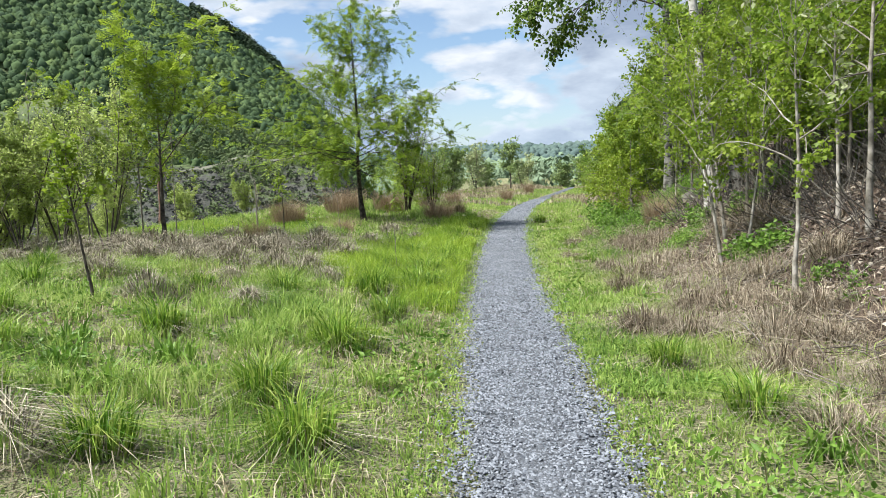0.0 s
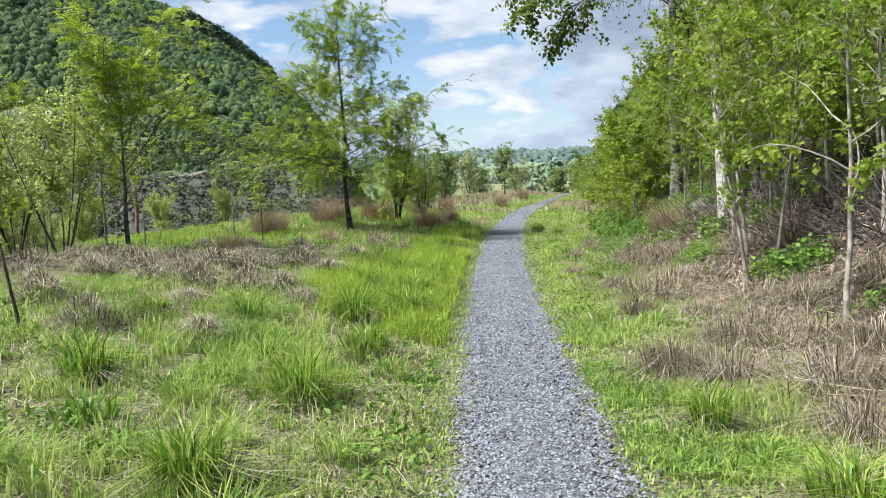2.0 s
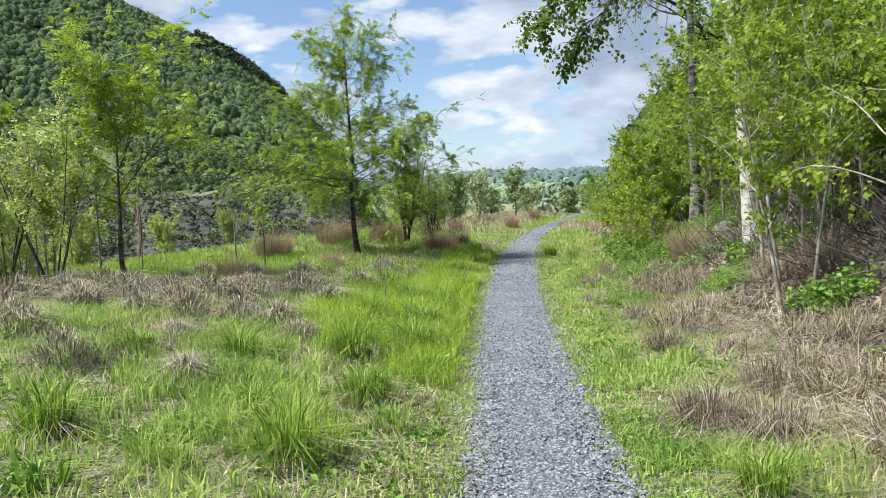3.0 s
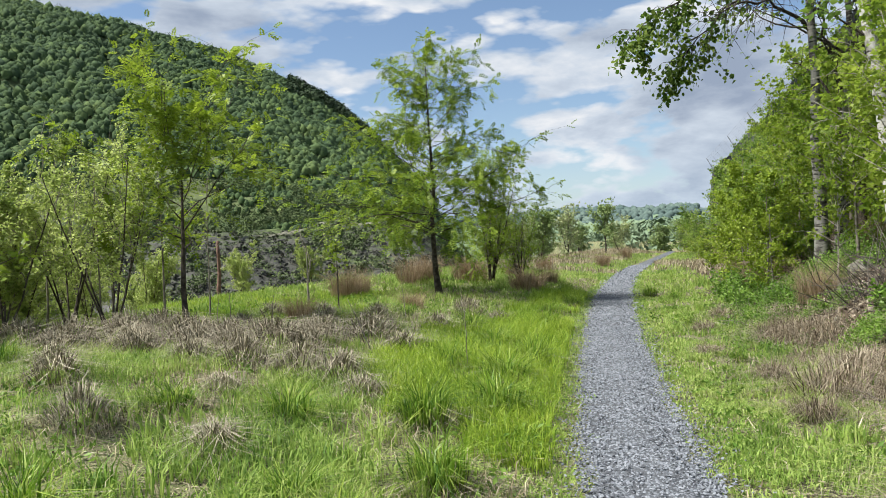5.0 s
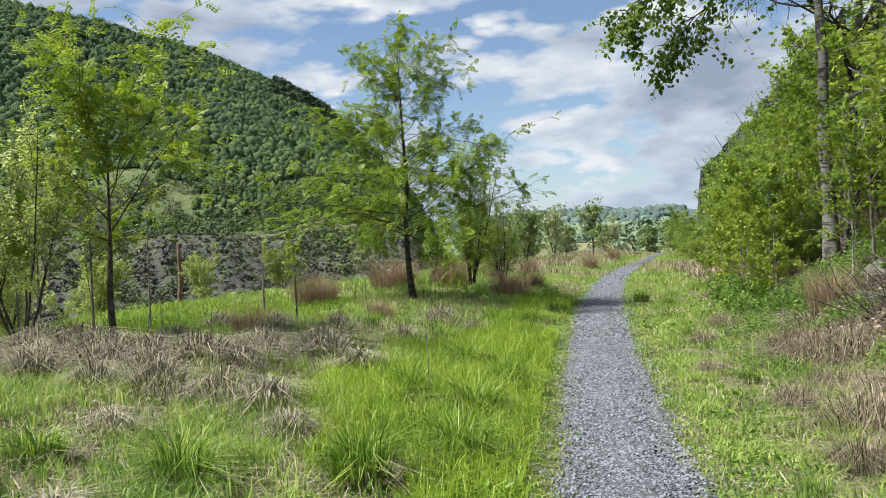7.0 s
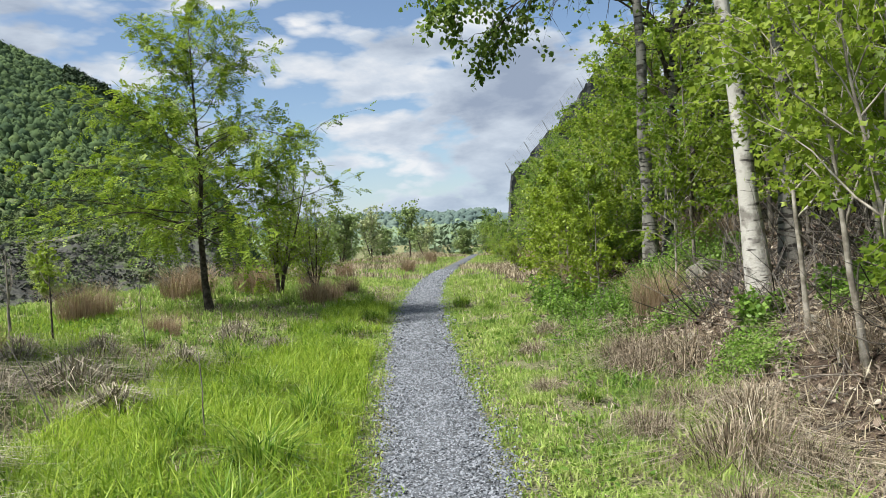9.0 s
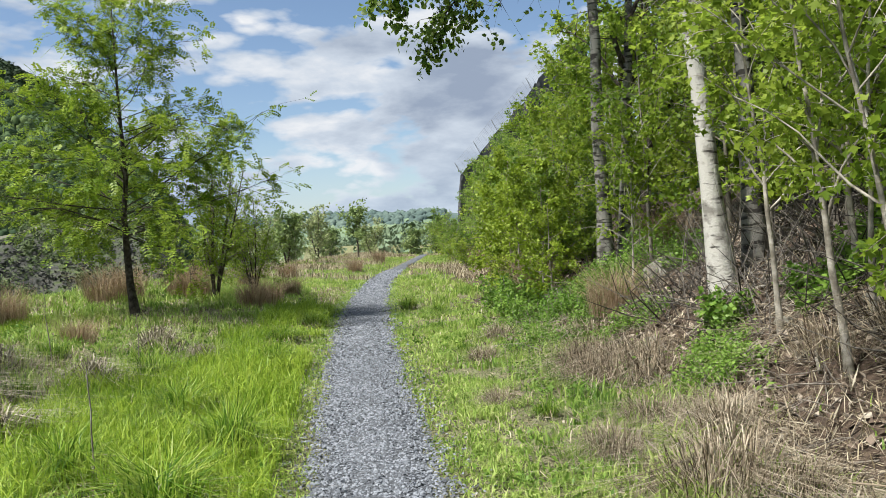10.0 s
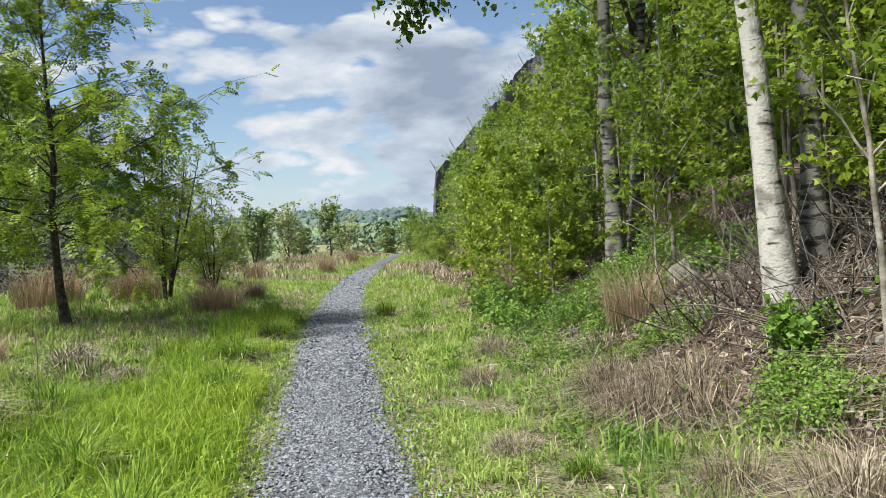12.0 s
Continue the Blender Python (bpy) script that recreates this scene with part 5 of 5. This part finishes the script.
def herb(x, y, radius, height, count, leaf, label, mat=None, seed=0):
    r = np.random.default_rng(seed)
    root = tagged(new("green_plant"), label, "plant")
    root.matrix_basis = pose(x, y, float(land(x, y)))
    stems, spots = [], []
    for i in range(max(8, count // 26)):
        a, d = r.uniform(0, 6.28), radius * r.uniform(0, 1) ** 0.6
        p = np.array((math.cos(a) * d, math.sin(a) * d, 0.0))
        p[2] = float(land(x + p[0], y + p[1]) - land(x, y)) - 0.02
        q = p + np.array((math.cos(a) * 0.1, math.sin(a) * 0.1, height * r.uniform(0.5, 1.1)))
        stems.append(tube([p, (p + q) / 2 + r.normal(size=3) * 0.02, q], [0.005, 0.004, 0.002], 4))
        spots.append(p + (q - p) * r.uniform(0.2, 1.05, (60, 1)) + r.normal(size=(60, 3)) * 0.05)
    for g in stems:
        part("stem", g, M_TWIG, root)
    part("foliage", leaves(r, np.concatenate(spots), leaf, flat=0.6, long=1.4, droop=0.0), mat or M_WEED, root)


for i, (x, y, r0, h, c, l) in enumerate([(4.15, 13.3, 0.26, 0.15, 1300, 0.026), (4.45, 13.6, 0.2, 0.14, 800, 0.026), (4.25, 12.95, 0.18, 0.15, 700, 0.026), (4.75, 14.0, 0.16, 0.38, 360, 0.05), (3.85, 14.2, 0.15, 0.15, 240, 0.04), (5.3, 13.3, 0.3, 0.3, 500, 0.05), (4.2, 10.1, 0.3, 0.35, 700, 0.05), (5.2, 18.3, 0.5, 0.4, 1600, 0.03), (4.7, 17.9, 0.4, 0.4, 1300, 0.03), (4.4, 19.4, 0.45, 0.5, 800, 0.045), (4.1, 16.9, 0.4, 0.25, 600, 0.035), (5.9, 16.6, 0.3, 0.35, 500, 0.04), (6.1, 13.4, 0.4, 0.4, 600, 0.05), (4.5, 20.6, 0.5, 0.7, 1000, 0.05), (5.0, 21.9, 0.5, 0.6, 900, 0.05), (4.2, 16.0, 0.35, 0.2, 700, 0.025), (4.7, 15.7, 0.3, 0.22, 600, 0.028), (3.6, 16.6, 0.4, 0.18, 700, 0.024), (4.6, 16.9, 0.35, 0.3, 700, 0.03), (3.9, 18.0, 0.45, 0.22, 700, 0.026), (2.9, 13.9, 0.25, 0.12, 400, 0.024), (3.1, 15.1, 0.3, 0.14, 500, 0.024), (5.0, 17.6, 0.4, 0.35, 900, 0.03), (5.5, 18.2, 0.4, 0.4, 900, 0.032), (5.9, 17.7, 0.35, 0.4, 700, 0.032), (5.2, 17.1, 0.35, 0.3, 700, 0.028), (4.4, 18.6, 0.4, 0.35, 800, 0.03), (6.2, 18.4, 0.4, 0.5, 700, 0.035)]):
    herb(x, y, r0, h, c, l, "low leafy green plants on the bank", seed=400 + i)

# leaf litter and fallen twigs on the bank
x, y = scatter(rng, 80000, 2.3, 8.5, -2, 22, 1.05)
s = x - path_x(y)
keep = s > 2.35 + rng.normal(size=len(x)) * 0.3
x, y = x[keep], y[keep]
tagged(part("leaf_litter", leaves(rng, at(x, y, 0.015) + rng.normal(size=(len(x), 3)) * (0, 0, 0.012), 0.05, flat=0.62, long=1.6, droop=0.0), M_LITTER), "brown dead leaves strewn over the bank", "leaf litter", kind="stuff")
# flattened dead stalks that cover the foot of the bank
for name, mat, n, size, seed, label in (("dead_stalks", M_GREY_HAY, 24000, 0.012, 401, "flattened grey-brown dead stalks on the bank"), ("pale_stalks", M_BANK_STRAW, 9000, 0.010, 402, "pale tan broken stalks strewn over the bank")):
    r_s = np.random.default_rng(seed)
    x, y = scatter(r_s, n, 2.2, 8.0, 3, 21, 1.05)
    s = x - path_x(y)
    keep = (s > 2.25 + r_s.normal(size=n) * 0.3) & (field(x, y, 0.8, seed) > 0.34) & (s < 3.0 + 0.35 * np.clip(y - 8, 0, 9))
    x, y = x[keep], y[keep]
    tagged(part(name, leaves(r_s, at(x, y, 0.035) + r_s.normal(size=(len(x), 3)) * (0, 0, 0.02), size, flat=0.86, long=17.0, droop=0.05), mat), label, "dead stalks", kind="stuff")
# long dead canes that lie across the bank in loose sheaves
for name, mat, n, seed, label in (("fallen_canes", M_BANK_STRAW, 1900, 411, "pale dead canes lying in loose sheaves on the bank"), ("grey_canes", M_TWIG, 1500, 412, "grey weathered canes lying on the bank")):
    r_c = np.random.default_rng(seed)
    items = []
    for _ in range(n):
        x0, y0 = r_c.uniform(2.4, 8.0), 3.5 + 17 * r_c.uniform() ** 1.1
        s0 = x0 - float(path_x(y0))
        if s0 < 1.9 + 0.09 * min(max(y0 - 8, 0), 8) + r_c.normal() * 0.3 or s0 > 3.1 + 0.35 * max(y0 - 8, 0) or field(x0, y0, 0.8, seed + 5) < 0.4:
            continue
        a = float(field(x0, y0, 1.1, seed + 9)) * 9.0 + r_c.normal() * 0.45
        ln = 0.15 + 0.6 * r_c.uniform() ** 1.6
        t = np.linspace(-0.5, 0.5, 4)
        bend = r_c.normal() * 0.12
        cx, cy = x0 + np.cos(a) * ln * t - np.sin(a) * bend * t * t, y0 + np.sin(a) * ln * t + np.cos(a) * bend * t * t
        q = np.stack([cx, cy, land(cx, cy) + 0.03 + r_c.uniform(0, 0.1) + t * r_c.normal() * 0.08], -1)
        items.append(tube(q, np.linspace(0.0065, 0.003, 4) * r_c.uniform(0.6, 1.2), 3))
    tagged(part(name, merge(items), mat), label, "dead canes", kind="stuff")
twig_items = []
for i in range(1500):
    x0, y0 = rng.uniform(2.7, 8.5), 4 + 20 * rng.uniform() ** 1.1
    if x0 - float(path_x(y0)) < 2.2:
        continue
    a, ln = rng.uniform(0, 6.28), rng.uniform(0.15, 0.8)
    p = np.array((x0, y0, float(land(x0, y0)) + 0.02))
    x1, y1 = x0 + math.cos(a) * ln, y0 + math.sin(a) * ln
    q = np.array((x1, y1, float(land(x1, y1)) + rng.uniform(0.02, 0.16)))
    twig_items.append(tube([p, (p + q) / 2 + (0, 0, rng.uniform(0, 0.05)), q], [0.006, 0.005, 0.002], 4))
tagged(part("fallen_twigs", merge(twig_items), M_TWIG), "grey fallen twigs scattered on the bank", "twigs", kind="stuff")
brush = []
for i in range(2600):
    x0, y0 = rng.uniform(4.7, 8.6), 4.5 + 11.5 * rng.uniform() ** 1.25
    a, e, ln = rng.uniform(0, 6.28), rng.uniform(0.2, 1.2), rng.uniform(0.4, 1.3)
    p = np.array((x0, y0, float(land(x0, y0)) - 0.03))
    d = np.array((math.cos(a) * math.cos(e), math.sin(a) * math.cos(e), math.sin(e)))
    brush.append(tube([p, p + d * ln * 0.5 + rng.normal(size=3) * 0.06, p + d * ln + rng.normal(size=3) * 0.12], [0.009, 0.006, 0.002], 4))
tagged(part("dead_brush", merge(brush), M_BRUSH), "tangle of bare grey brush under the trees", "brush", kind="stuff")


def rock(x, y, sx, sy, sz, seed, mat, name="boulder", label="rounded grey boulder half sunk in the bank"):
    bm = bmesh.new()
    bmesh.ops.create_icosphere(bm, subdivisions=3, radius=1)
    for v in bm.verts:
        k = 1 + 0.28 * noise.noise(v.co * 1.3 + Vector((seed, 0, 0))) + 0.08 * noise.noise(v.co * 4 + Vector((0, seed, 0)))
        v.co = Vector((v.co.x * sx * k, v.co.y * sy * k, v.co.z * sz * k))
    me = bpy.data.meshes.new(name)
    bm.to_mesh(me)
    bm.free()
    me.materials.append(mat)
    me.polygons.foreach_set("use_smooth", np.ones(len(me.polygons), dtype=bool))
    ob = tagged(new(name, me), label, "rock")
    ob.matrix_basis = pose(x, y, float(land(x, y)) + sz * 0.25, 0, 0, seed * 40)
    return ob


rock(5.6, 16.9, 0.25, 0.22, 0.2, 1.0, M_BOULDER)
rock(5.0, 19.6, 0.3, 0.22, 0.18, 2.0, M_BOULDER)
for i, (x, y, s) in enumerate([(4.9, 13.3, 0.1), (5.3, 12.6, 0.13), (4.4, 14.9, 0.09), (5.1, 11.6, 0.12), (4.7, 12.4, 0.08), (5.7, 14.2, 0.12), (4.0, 13.8, 0.07)]):
    rock(x, y, s, s * 0.8, s * 0.5, 3.0 + i, M_BOULDER, "stone", "small grey stone lying in the leaf litter")


def stick(name, label, p, q, radius, mat, category="stick"):
    p, q = np.array(p, float), np.array(q, float)
    t = np.linspace(0, 1, 7)[:, None]
    pts = p + (q - p) * t + np.random.default_rng(int(abs(p[0] * 100 + p[1]))).normal(size=(7, 3)) * radius * 0.9 * np.sin(np.pi * t)
    return tagged(part(name, tube(pts, np.linspace(radius, radius * 0.55, 7), 6), mat), label, category)


for x, y, h, dx in ((-4.47, 14.3, 0.62, 0.0), (-4.75, 14.5, 0.5, 0.02), (-3.9, 14.4, 0.55, 0.08), (0.84, 32.3, 1.5, 0.0), (-0.75, 12.2, 0.75, -0.02), (-1.9, 12.6, 0.8, -0.35), (-2.2, 16.6, 0.9, -0.05), (-1.15, 16.0, 0.7, 0.0)):
    z0 = float(land(x, y))
    stick("dry_stalk", "thin dead stalk standing in the meadow", (x, y, z0 - 0.04), (x + dx, y, z0 + h), 0.007, M_TWIG, "stalk")
for x, y, ln, a in ((4.0, 9.2, 1.3, 10), (4.4, 12.2, 1.2, 60), (3.6, 16.6, 0.8, 150), (-1.9, 7.4, 0.5, 20), (-2.2, 10.3, 0.4, 170), (5.2, 10.6, 1.6, 30), (4.2, 17.2, 0.9, 15), (5.4, 13.9, 1.1, 100)):
    x1, y1 = x + ln * math.cos(radians(a)), y + ln * math.sin(radians(a))
    stick("fallen_branch", "pale fallen branch lying on the ground", (x, y, float(land(x, y)) + 0.03), (x1, y1, float(land(x1, y1)) + 0.05), 0.018, M_SAPLING, "branch")
x, y = -9.4, 25.6
stick("wooden_post", "weathered red-brown post standing below the meadow edge", (x, y, float(land(x, y)) - 0.3), (x, y, 2.1), 0.085, M_POST, "post")
